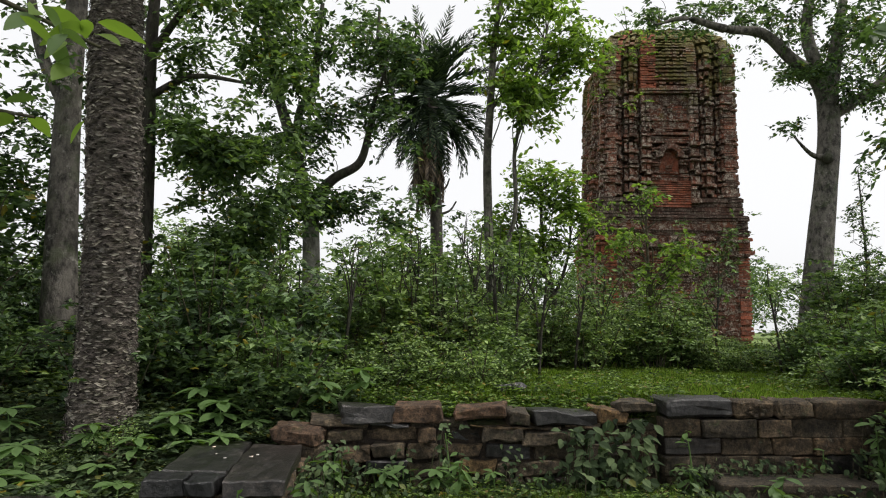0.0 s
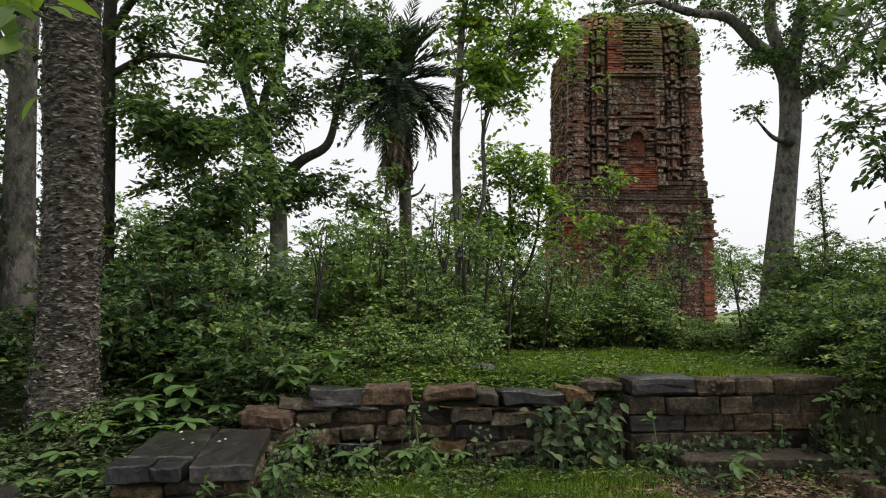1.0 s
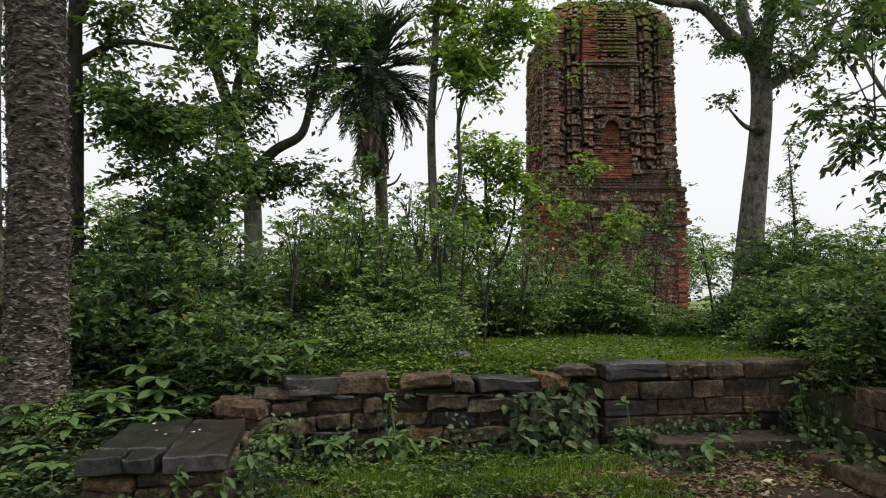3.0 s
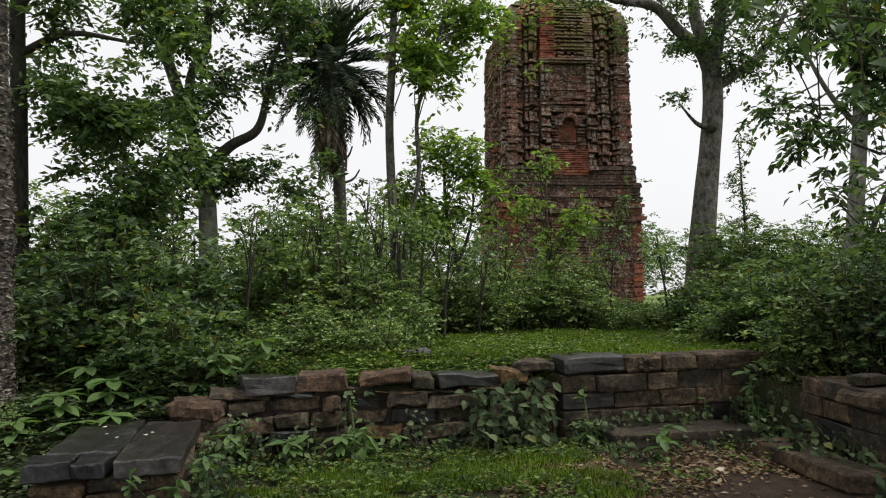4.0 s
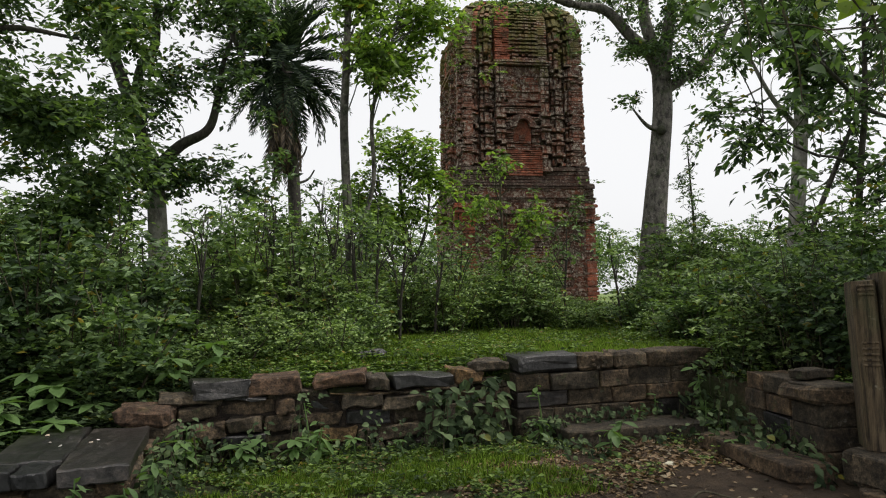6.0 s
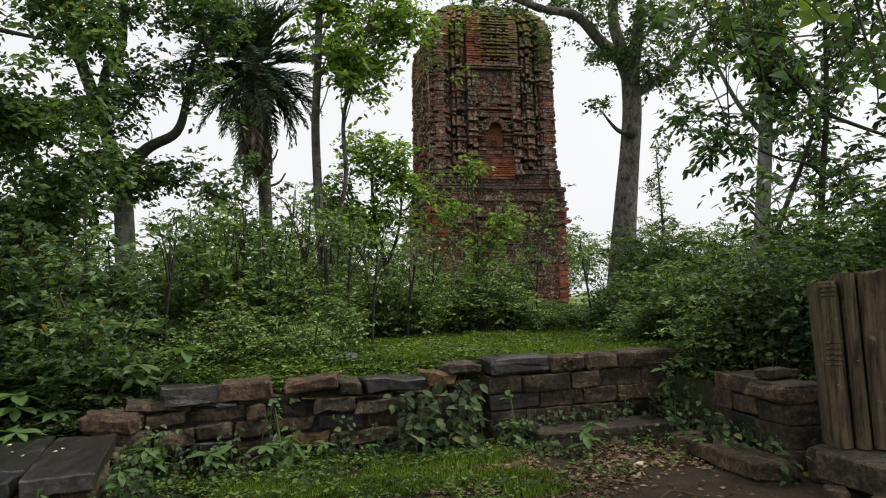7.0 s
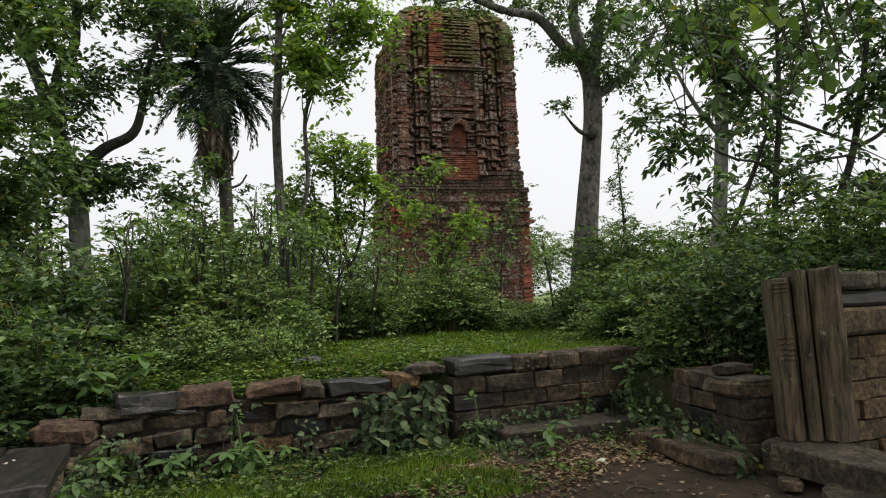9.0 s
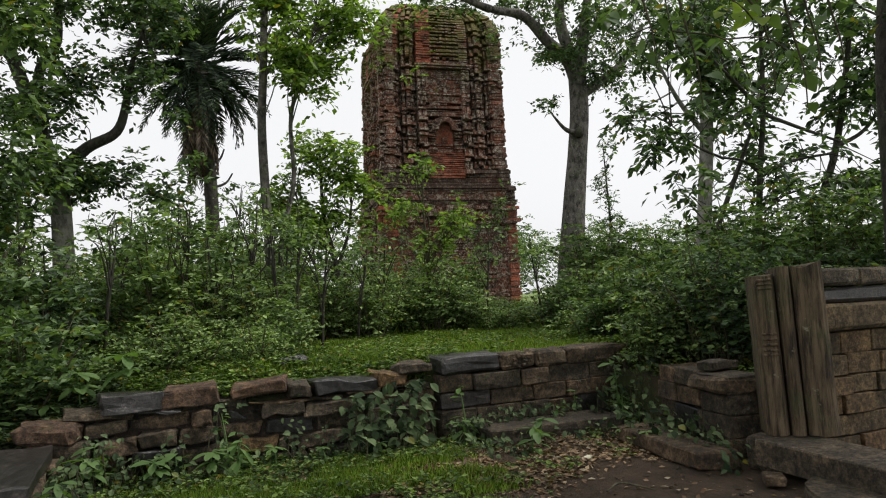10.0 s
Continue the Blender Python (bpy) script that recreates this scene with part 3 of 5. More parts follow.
lone_stone("paving_stone", "dark flat stone half sunk in weeds", (0.75, 0.5, 0.16), (-2.3, 4.55, -0.03), M_DARKSTONE, (0, 0, -10), 0.04, 0.02, 64)
lone_stone("paving_stone", "brown flat stone half sunk in weeds", (0.42, 0.4, 0.12), (-1.85, 4.75, -0.03), M_STONE, (0, 0, 30), 0.04, 0.02, 65)
lone_stone("root_stone", "grey stone by the tree foot", (0.35, 0.3, 0.2), (-2.25, 6.55, 0.24), M_STONE, (0, 0, 30), 0.06, 0.03, 66)
lone_stone("terrace_stone", "dark round stone in the terrace grass", (0.36, 0.26, 0.12), (1.55, 7.75, 0.83), M_DARKSTONE, (0, 0, 15), 0.05, 0.03, 67)


# ---- brick temple tower ----
def tower():
    t = thing("brick_temple_tower", "tall ruined brick temple tower with moulded bands, mossy top", "tower", pose(10.42, 24.08, 0.9, 0, 0, -9) @ Matrix.Diagonal((1.035, 1.0, 1.0, 1)))
    Z0, ZB = 4.65, 12.2
    r = random.Random(5)

    def warp(v):
        z = v[2]
        ins = 0.0
        if z > Z0 + 0.6:
            ins = 0.025 * (z - Z0) / 5.2
        for a, b, k in ((9.9, 11.1, 0.11), (10.5, 11.4, 0.30), (11.0, 11.8, 0.50), (11.5, 12.15, 1.0)):
            u = min(max((z - a) / (b - a), 0), 1)
            ins += k * u * u
        s = 1 - ins / 2.2
        return Vector((v[0] * s, v[1] * s, z))

    def box(bm, x0, x1, y0, y1, z0, z1):
        vs = [bm.verts.new(warp((x, y, z))) for z in (z0, z1) for x, y in ((x0, y0), (x1, y0), (x1, y1), (x0, y1))]
        for f in ((0, 1, 5, 4), (1, 2, 6, 5), (2, 3, 7, 6), (3, 0, 4, 7), (4, 5, 6, 7), (3, 2, 1, 0)):
            bm.faces.new([vs[i] for i in f])

    def stack(bm, x0, x1, front, z0, z1, profile, step, back=0.35, gap=0.045, erode=0.028, seg=0.26):
        z, k = z0, 0
        while z < z1 - 0.03:
            h = min(step * r.uniform(0.8, 1.25), z1 - z)
            pr = profile[k % len(profile)]
            x = x0 - pr * 0.15
            end = x1 + pr * 0.15
            while x < end - 0.01:
                w = min(seg * r.uniform(0.7, 1.3), end - x)
                if end - x - w < 0.08:
                    w = end - x
                e = r.uniform(-erode, erode * 0.6) - (0.06 if r.random() < 0.07 else 0)
                box(bm, x, x + w - 0.006, front - pr - e * 1.0, front + back, z, z + h - 0.026 - (gap if k % 3 == 2 else 0))
                x += w
            z += h
            k += 1

    def relief(bm, x0, x1, front, z0, z1, cols, rows, back=0.35, erode=0.02, proud=1.25):
        """Moulded courses cut by upright grooves into narrow ribs."""
        z, k = z0, r.randrange(len(rows))
        while z < z1 - 0.03:
            h, pr = rows[k % len(rows)]
            h = min(h * r.uniform(0.85, 1.2), z1 - z)
            for u0, u1, d in cols:
                if r.random() < 0.05:
                    continue
                e = r.uniform(-erode, erode * 0.5) - (0.06 if r.random() < 0.07 else 0)
                lip = max(pr, 0) * 0.14 * proud
                xa, xb = x0 + (x1 - x0) * u0 - lip, x0 + (x1 - x0) * u1 + lip
                box(bm, xa, xb, front - pr * proud - d - e, front + back, z, z + h - 0.022)
            z += h
            k += 1

    def turned(bm, q):
        bmesh.ops.rotate(bm, verts=bm.verts, cent=(0, 0, 0), matrix=Matrix.Rotation(q * math.pi / 2, 3, "Z"))
        return bm

    # inner core
    bm = bmesh.new()
    zs = [0, Z0 - 0.2, Z0] + [Z0 + 0.3 * i for i in range(1, 26)]
    ring = None
    for z in zs:
        half = 2.42 if z <= Z0 - 0.2 else 1.84
        now = [bm.verts.new(warp((sx * half, sy * half, min(z, ZB)))) for sx, sy in ((-1, -1), (1, -1), (1, 1), (-1, 1))]
        if ring:
            for i in range(4):
                bm.faces.new((ring[i], ring[(i + 1) % 4], now[(i + 1) % 4], now[i]))
        ring = now
    bm.faces.new(ring)
    part("core", bm, M_TOWER, t, "inner brick mass")
    prof_a = (0.02, 0.09, 0.14, 0.06, -0.05, 0.05, 0.12, 0.0)
    prof_b = (0.04, 0.10, 0.06, 0.0, -0.05, 0.02)
    rows_a = ((0.24, 0.0), (0.10, 0.10), (0.07, -0.12), (0.11, 0.09), (0.17, 0.01), (0.07, -0.13), (0.12, 0.11), (0.07, 0.02))
    rows_fine = ((0.08, 0.03), (0.05, -0.05), (0.07, 0.06), (0.04, -0.02), (0.10, 0.04), (0.05, -0.06))
    rows_flat = ((0.15, 0.0), (0.13, 0.01), (0.04, -0.03))
    ribs_a = ((0.0, 0.23, -0.07), (0.34, 0.66, 0.05), (0.77, 1.0, -0.07))
    ribs_b = ((0.0, 0.44, 0.0), (0.56, 1.0, -0.04))
    for q in range(4):
        for side in (-1, 1):
            # corner and inner pilasters of the spire
            for a, b, front, cols in ((2.05, 2.30, -2.14, ribs_b), (1.60, 1.93, -2.17, ribs_a), (1.06, 1.49, -2.21, ribs_a)):
                x0, x1 = (a, b) if side > 0 else (-b, -a)
                proud = 0.6 if a == 2.05 else 1.25
                bm = bmesh.new()
                relief(bm, x0, x1, front, Z0 + 0.62, 7.55, cols, rows_a, proud=proud)
                relief(bm, x0 + 0.02, x1 - 0.02, front - 0.02, 7.55, 8.10, cols, rows_flat)
                relief(bm, x0, x1, front, 8.10, 9.05, cols, rows_a, proud=proud)
                relief(bm, x0 + 0.02, x1 - 0.02, front - 0.01, 9.05, 9.5, cols, rows_flat)
                part("pilaster", turned(bm, q), M_TOWER, t)
                bm = bmesh.new()
                bare = side < 0 and a == 1.60
                relief(bm, x0, x1, front, 9.5, 12.1, ((0.0, 1.0, 0.0),) if bare else cols, rows_flat if bare else rows_a, proud=proud)
                part("upper_pilaster", turned(bm, q), M_TOWERRED if bare else M_TOWER, t)
            # jambs of the middle projection
            bm = bmesh.new()
            x0, x1 = (0.66, 0.95) if side > 0 else (-0.95, -0.66)
            relief(bm, x0, x1, -2.36, Z0 + 0.30, 7.55, ribs_b, rows_a)
            relief(bm, x0, x1, -2.36, 7.55, 8.92, ((0.0, 0.42, 0.0), (0.54, 1.0, -0.03)), rows_flat, erode=0.012)
            part("middle_jamb", turned(bm, q), M_TOWER, t)
            bm = bmesh.new()
            x0, x1 = (0.33, 0.60) if side > 0 else (-0.60, -0.33)
            stack(bm, x0, x1, -2.26, 5.85, 7.05, prof_b, 0.085, seg=0.15, erode=0.015)
            part("niche_column", turned(bm, q), M_TOWER, t)
        # plain red panel under the niche
        bm = bmesh.new()
        stack(bm, -0.66, 0.66, -2.32, Z0 + 0.25, 5.85, (0.0, 0.01, 0.0), 0.085, erode=0.02, gap=0.0)
        part("red_panel", turned(bm, q), M_TOWERRED, t, "bare red brick panel")
        # niche with a round arch
        bm = bmesh.new()
        box(bm, -0.33, 0.33, -2.06, -1.9, 5.85, 7.15)
        part("niche", turned(bm, q), M_TOWERRED, t, "shadowed arched niche")
        bm = bmesh.new()
        stack(bm, -0.30, 0.30, -2.16, 5.85, 6.22, (0.05, 0.0), 0.09, erode=0.01)
        stack(bm, -0.10, 0.10, -2.10, 6.22, 6.45, (0.03, 0.05, 0.02), 0.10, erode=0.01, seg=0.5)
        for i in range(13):
            a = math.pi * i / 12
            c, s = math.cos(a), math.sin(a)
            box(bm, 0.30 * c - 0.06, 0.30 * c + 0.06, -2.36, -2.05, 6.72 + 0.30 * s - 0.05, 6.72 + 0.30 * s + 0.06)
            box(bm, 0.42 * c - 0.06, 0.42 * c + 0.06, -2.30, -2.05, 6.70 + 0.40 * s - 0.05, 6.70 + 0.40 * s + 0.06)
        part("arch", turned(bm, q), M_TOWER, t)
        bm = bmesh.new()
        stack(bm, -0.66, 0.66, -2.24, 7.18, 7.60, (0.05, 0.0, 0.03), 0.10, erode=0.015)
        box(bm, -0.5, -0.1, -2.2, -2.0, 7.6, 7.68)
        stack(bm, -0.12, 0.12, -2.24, 7.6, 7.72, (0.03,), 0.07)
        part("string_course", turned(bm, q), M_TOWER, t)
        bm = bmesh.new()
        box(bm, -0.66, 0.66, -2.17, -1.9, 7.70, 8.92)
        for i in range(70):
            x, z = r.uniform(-0.52, 0.52), r.uniform(7.75, 8.82)
            w, h = r.uniform(0.03, 0.10), r.uniform(0.03, 0.10)
            box(bm, x - w, x + w, -2.17 - r.uniform(0.01, 0.05), -2.1, z, z + h)
        box(bm, -0.66, 0.66, -2.25, -2.0, 7.98, 8.03)
        part("relief_panel", turned(bm, q), M_TOWER, t, "worn carved stucco relief panel")
        bm = bmesh.new()
        stack(bm, -0.05, 0.6, -2.185, 8.04, 8.62, (0.0, 0.01), 0.08, erode=0.012, gap=0.0, back=0.02)
        part("bare_patch", turned(bm, q), M_TOWERRED, t, "patch of bare red brick")
        bm = bmesh.new()
        stack(bm, -1.0, 1.0, -2.30, 8.95, 9.16, (0.05, 0.10), 0.10, erode=0.012)
        part("cornice", turned(bm, q), M_TOWER, t)
        for side in (-1, 1):
            bm = bmesh.new()
            stack(bm, *((-0.95, -0.42) if side < 0 else (0.62, 0.95)), -2.26, 9.16, 12.1, (0.0, 0.01), 0.085, erode=0.02, gap=0.0)
            part("upper_jamb", turned(bm, q), M_TOWERRED if side < 0 else M_TOWER, t)
        bm = bmesh.new()
        relief(bm, -0.44, 0.64, -2.22, 9.16, 12.1, tuple((i / 9, i / 9 + 0.09, 0.03 * (i % 2)) for i in range(9)), rows_fine)
        part("upper_ribs", turned(bm, q), M_TOWER, t)
        # base storey
        bm = bmesh.new()
        stack(bm, -2.35, 2.35, -2.24, Z0 + 0.0, Z0 + 0.62, (0.06, 0.03, 0.0), 0.14, erode=0.02, gap=0.0)
        part("plinth_band", turned(bm, q), M_TOWERDARK, t, "dark plain brick band")
        bm = bmesh.new()
        stack(bm, -2.50, 2.36, -2.42, Z0 - 0.75, Z0, (0.02, 0.06, 0.09, 0.0, -0.08), 0.09, erode=0.03)
        part("base_cornice", turned(bm, q), M_TOWERDARK, t)
        for x0, x1, f in ((-2.5, -1.75, -2.44), (-1.6, -0.95, -2.50), (-0.8, 0.8, -2.56), (0.95, 1.6, -2.50), (1.75, 2.42, -2.44)):
            bm = bmesh.new()
            stack(bm, x0, x1, f, 0, 2.0, (0.05, 0.03, 0.0, 0.02), 0.15, erode=0.02)
            stack(bm, x0 + 0.06, x1 - 0.06, f, 2.0, 3.2, (0.0, 0.012), 0.10, erode=0.02, gap=0)
            relief(bm, x0, x1, f, 3.2, Z0 - 0.75, tuple((i / 5, i / 5 + 0.15, 0.03 * (i % 2)) for i in range(5)), rows_a)
            part("base_pilaster", turned(bm, q), M_TOWERRED if x0 == -2.5 else M_TOWER, t)
    for o in t.children:
        tagged(o, kind="stuff")
    return t


tower()


# ---- trees ----
def tree(name, label, limbs, crown, leaf, bark, leaf_len=0.16, per=45, spread=0.5, ratio=0.52, droop=0.35, seed=1, sides=12, twigs=True, template=LEAF2, gap=0.5, wob=0.08, trunk_ob=None, reach=3.0, limb_bark=None):
    """limbs: (points, radii), the trunk first; crown: (centre, radii, clumps)."""
    rg = np.random.default_rng(seed)
    base = np.array(limbs[0][0][0], float)
    t = thing(name, label, "tree", pose(*base))
    all_pts = []
    for k, (pts, radii) in enumerate(limbs):
        p = np.array(pts, float) - base
        if not (k == 0 and trunk_ob):
            tube("trunk" if k == 0 else "limb", p, radii, bark if k == 0 or limb_bark is None else limb_bark, t, sides if k == 0 else max(6, sides - 4), 6, wob, seed + k)
        for a, b in zip(p[:-1], p[1:]):
            for u in np.linspace(0, 1, 8, endpoint=False):
                all_pts.append(a + (b - a) * u)
        all_pts.append(p[-1])
    all_pts = np.array(all_pts)
    clumps = np.vstack([blob_points(rg, n, np.array(c) - base, rad, gap=gap) for c, rad, n in crown])
    v, f = foliage(rg, clumps, int(per * 0.98), spread * 0.80, leaf_len * 0.86, ratio, droop, template)
    child("crown", mesh_of("crown", v, f, leaf), t)
    if twigs:
        arr = []
        for c in clumps[::3]:
            d = np.linalg.norm((all_pts - c) * np.array([1, 1, 1.2]) + np.array([0, 0, 0.8]), axis=1) + rg.uniform(0, 0.3, len(all_pts))
            a = all_pts[np.argmin(d)]
            gapd = np.linalg.norm(c - a)
            if gapd > reach:
                continue
            mid = (a + c) / 2 + rg.normal(size=3) * 0.12 * gapd + np.array([0, 0, 0.08 * gapd])
            w = 0.008 + 0.007 * gapd
            arr.append(tube_arrays([a, mid, c], [w, w * 0.65, 0.005], 4, 3))
        if arr:
            v, f = join(arr)
            tagged(child("twig_spray", mesh_of("twig_spray", v, f, bark, True), t), kind="stuff")
    return t


def flaky_trunk(base, pts, radii, parent, seed=3):
    """A thick trunk with relief in its skin and curling bark flakes."""
    p = np.array(pts, float) - np.array(base)
    v, f = tube_arrays(p, radii, 84, 56, 0.03, seed)
    v = v.reshape(-1, 84, 3)
    mid = v.mean(axis=1, keepdims=True)
    for i in range(v.shape[0]):
        for j in range(84):
            q = Vector(v[i, j])
            low = max(0.0, 1 - q.z / 1.1)
            fold = 0.07 * low * low * (0.6 + noise.noise(Vector((q.x * 4.5, q.y * 4.5, q.z * 0.5))))
            d = 0.020 * noise.noise(Vector((q.x * 17, q.y * 17, q.z * 24))) + 0.016 * noise.noise(Vector((q.x * 5, q.y * 5, q.z * 4)))
            k = noise.noise(Vector((q.x * 11 + 7, q.y * 11, q.z * 15)))
            d += 0.014 * (1 if k > 0.12 else -0.3)
            out = (v[i, j] - mid[i, 0])
            out /= np.linalg.norm(out) + 1e-9
            v[i, j] += out * (d + fold)
    child("trunk", mesh_of("trunk", v.reshape(-1, 3), f, M_BARK, False), parent, "grey-brown flaking bark")
    rg = np.random.default_rng(seed)
    n = 9500
    ii = rg.integers(4, v.shape[0] - 4, n)
    jj = rg.integers(0, 84, n)
    c = v[ii, jj]
    out = c - mid[ii, 0]
    out /= np.linalg.norm(out, axis=1, keepdims=True)
    tang = np.stack([-out[:, 1], out[:, 0], rg.normal(0, 0.28, n)], 1)
    ln = rg.uniform(0.02, 0.085, n)
    vv, ff = leaf_arrays(c - tang * ln[:, None] * 0.5 + out * 0.010, tang + out * rg.uniform(-0.1, 0.35, (n, 1)), out + rg.normal(0, 0.4, (n, 3)), ln, ln * rg.uniform(0.12, 0.40, n))
    tagged(child("flaking_bark", mesh_of("flaking_bark", vv, ff, M_FLAKE), parent, "curling flakes of bark"), kind="stuff")


B1 = (-2.66, 7.05, 0.22)
T1 = [B1, (-2.66, 7.05, 1.2), (-2.68, 7.02, 2.5), (-2.75, 6.98, 4.0), (-2.79, 6.95, 5.2), (-2.82, 6.9, 7.5)]
# second crown blob is unseen, stretched over the court to shade the ground
big = tree("flaky_bark_tree", "big tree with thick flaking grey-brown trunk", [(T1, (0.40, 0.31, 0.285, 0.275, 0.265, 0.2)), ([(-2.7, 6.95, 5.6), (-2.0, 6.6, 6.6), (-1.0, 6.2, 7.4)], (0.13, 0.09, 0.05)), ([(-2.7, 6.95, 5.9), (-3.6, 7.4, 7.0), (-4.4, 8.0, 7.8)], (0.13, 0.09, 0.05))],
           [((-2.6, 7.4, 8.4), (3.2, 3.0, 1.6), 110), ((-2.0, 3.6, 7.6), (4.2, 3.6, 1.3), 225)], M_LEAF_MID, M_BARK, 0.17, 34, 0.55, seed=11, trunk_ob=True)
flaky_trunk(B1, T1, (0.31, 0.272, 0.262, 0.254, 0.246, 0.19), big)

tree("pale_tree", "pale grey trunk tree in the thicket", [([(-4.12, 9.5, 0.6), (-4.24, 9.5, 2.4), (-4.30, 9.5, 4.0), (-4.32, 9.5, 5.2), (-4.3, 9.5, 7.0)], (0.27, 0.20, 0.17, 0.15, 0.11)),
     ([(-4.32, 9.5, 4.4), (-4.75, 9.5, 5.3), (-5.1, 9.6, 6.6)], (0.10, 0.08, 0.05))],
     [((-5.2, 9.8, 5.6), (1.6, 1.5, 1.9), 70), ((-5.6, 9.2, 3.6), (0.8, 0.9, 1.1), 50), ((-4.85, 10.4, 3.6), (0.75, 0.6, 1.0), 60), ((-4.0, 10.4, 7.4), (2.0, 1.6, 1.2), 60)], M_LEAF_DARK, M_GREYBARK, 0.15, 40, 0.45, seed=21, twigs=False)
tree("dark_trunk_tree", "slim dark trunk wrapped in creeper leaves", [([(-3.45, 10.5, 0.8), (-3.51, 10.5, 2.8), (-3.56, 10.5, 4.3), (-3.62, 10.5, 5.7), (-3.6, 10.5, 8)], (0.14, 0.12, 0.11, 0.10, 0.07)),
     ([(-3.6, 10.5, 5.0), (-2.9, 10.3, 5.3), (-2.0, 10.2, 5.2)], (0.06, 0.045, 0.02)), ([(-3.6, 10.5, 5.7), (-3.0, 10.4, 6.6), (-2.2, 10.2, 7.4)], (0.07, 0.05, 0.03))],
     [((-2.32, 10.4, 4.55), (1.0, 0.6, 0.65), 66), ((-2.1, 10.3, 3.66), (0.9, 0.5, 0.75), 72), ((-2.48, 10.4, 2.85), (1.1, 0.6, 0.6), 68), ((-2.24, 10.5, 6.31), (1.4, 0.6, 0.5), 46), ((-3.2, 10.5, 5.5), (0.4, 0.4, 0.6), 20),
      ((-3.16, 10.5, 4.41), (0.42, 0.4, 0.4), 16), ((-2.4, 10.6, 7.7), (1.8, 1.3, 0.8), 60), ((-1.75, 10.4, 5.4), (0.6, 0.5, 0.5), 22)], M_LEAF_MID, M_DARKBARK, 0.16, 38, 0.45, seed=22, gap=0.62, twigs=False)
tree("forked_tree", "grey forked tree with a bent limb", [([(-1.45, 16, 0.95), (-1.50, 16, 2.8), (-1.56, 16, 4.0), (-1.60, 16, 4.6)], (0.23, 0.20, 0.185, 0.19)),
     ([(-1.62, 16, 4.4), (-1.06, 15.9, 5.0), (-0.47, 15.8, 5.38), (-0.27, 15.8, 6.1), (-0.15, 15.7, 6.9), (0.15, 15.7, 7.8)], (0.15, 0.125, 0.105, 0.08, 0.055, 0.03)),
     ([(-1.62, 16, 4.4), (-2.03, 16, 5.76), (-2.50, 16, 7.13), (-2.75, 16, 8.11), (-2.88, 16, 9.4)], (0.16, 0.14, 0.125, 0.11, 0.07)),
     ([(-1.98, 16, 5.7), (-1.94, 16.1, 6.67), (-1.63, 16.1, 7.32), (-1.60, 16.1, 8.18), (-1.52, 16.2, 9.5)], (0.11, 0.10, 0.10, 0.08, 0.05)),
     ([(0.30, 15.6, 7.0), (0.02, 15.6, 7.6), (-0.12, 15.6, 8.3), (-0.1, 15.6, 9.2)], (0.05, 0.05, 0.04, 0.03))],
     [((-0.15, 15.5, 6.7), (0.6, 0.4, 0.6), 26), ((-1.57, 15.7, 4.36), (0.8, 0.6, 0.42), 40), ((-0.80, 15.7, 4.30), (0.5, 0.5, 0.4), 18), ((-2.39, 15.6, 7.7), (0.95, 0.9, 1.1), 46), ((-0.79, 15.8, 8.5), (1.0, 0.9, 0.7), 46), ((-1.0, 15.8, 6.8), (0.8, 0.6, 0.5), 20), ((0.43, 15.7, 4.8), (0.8, 0.6, 1.1), 26),
      ((0.2, 15.6, 7.7), (0.85, 0.7, 0.8), 34), ((-1.5, 15.6, 5.9), (0.45, 0.5, 0.6), 22), ((-2.2, 15.5, 5.2), (0.75, 0.7, 1.0), 46), ((-2.7, 15.5, 3.6), (0.9, 0.6, 0.6), 46), ((-4.2, 16, 7.2), (1.6, 1.2, 1.8), 40), ((-3.6, 15.6, 4.8), (1.0, 0.8, 1.0), 46), ((-1.6, 16.2, 9.4), (2.6, 1.4, 0.7), 40)],
     M_LEAF_DARK, M_PALEBARK, 0.19, 36, 0.55, seed=23, gap=0.6, reach=1.0, limb_bark=M_DARKBARK)
tree("slender_tree", "slender tree with fresh light green leaves", [([(2.14, 12, 0.85), (2.07, 12, 2.4), (1.98, 12, 4.5), (2.02, 12, 5.6), (2.10, 12, 7.1), (2.4, 12, 9)], (0.10, 0.09, 0.08, 0.075, 0.06, 0.03)),
     ([(2.22, 12.1, 0.85), (2.28, 12, 2.6), (2.52, 12, 3.7), (2.50, 12, 4.9), (2.78, 12, 5.9), (3.1, 12, 7.2)], (0.055, 0.045, 0.042, 0.038, 0.03, 0.018))],
     [((2.75, 12, 6.9), (0.95, 0.9, 1.0), 75), ((2.4, 12, 5.7), (0.75, 0.7, 0.5), 30), ((3.2, 12, 5.8), (0.6, 0.6, 0.4), 22), ((2.4, 12.2, 8.2), (1.4, 1.0, 0.7), 45), ((3.3, 12, 7.1), (0.9, 0.8, 0.8), 45)], M_LEAF_LIGHT, M_GREYBARK, 0.17, 36, 0.42, seed=24, gap=0.45)
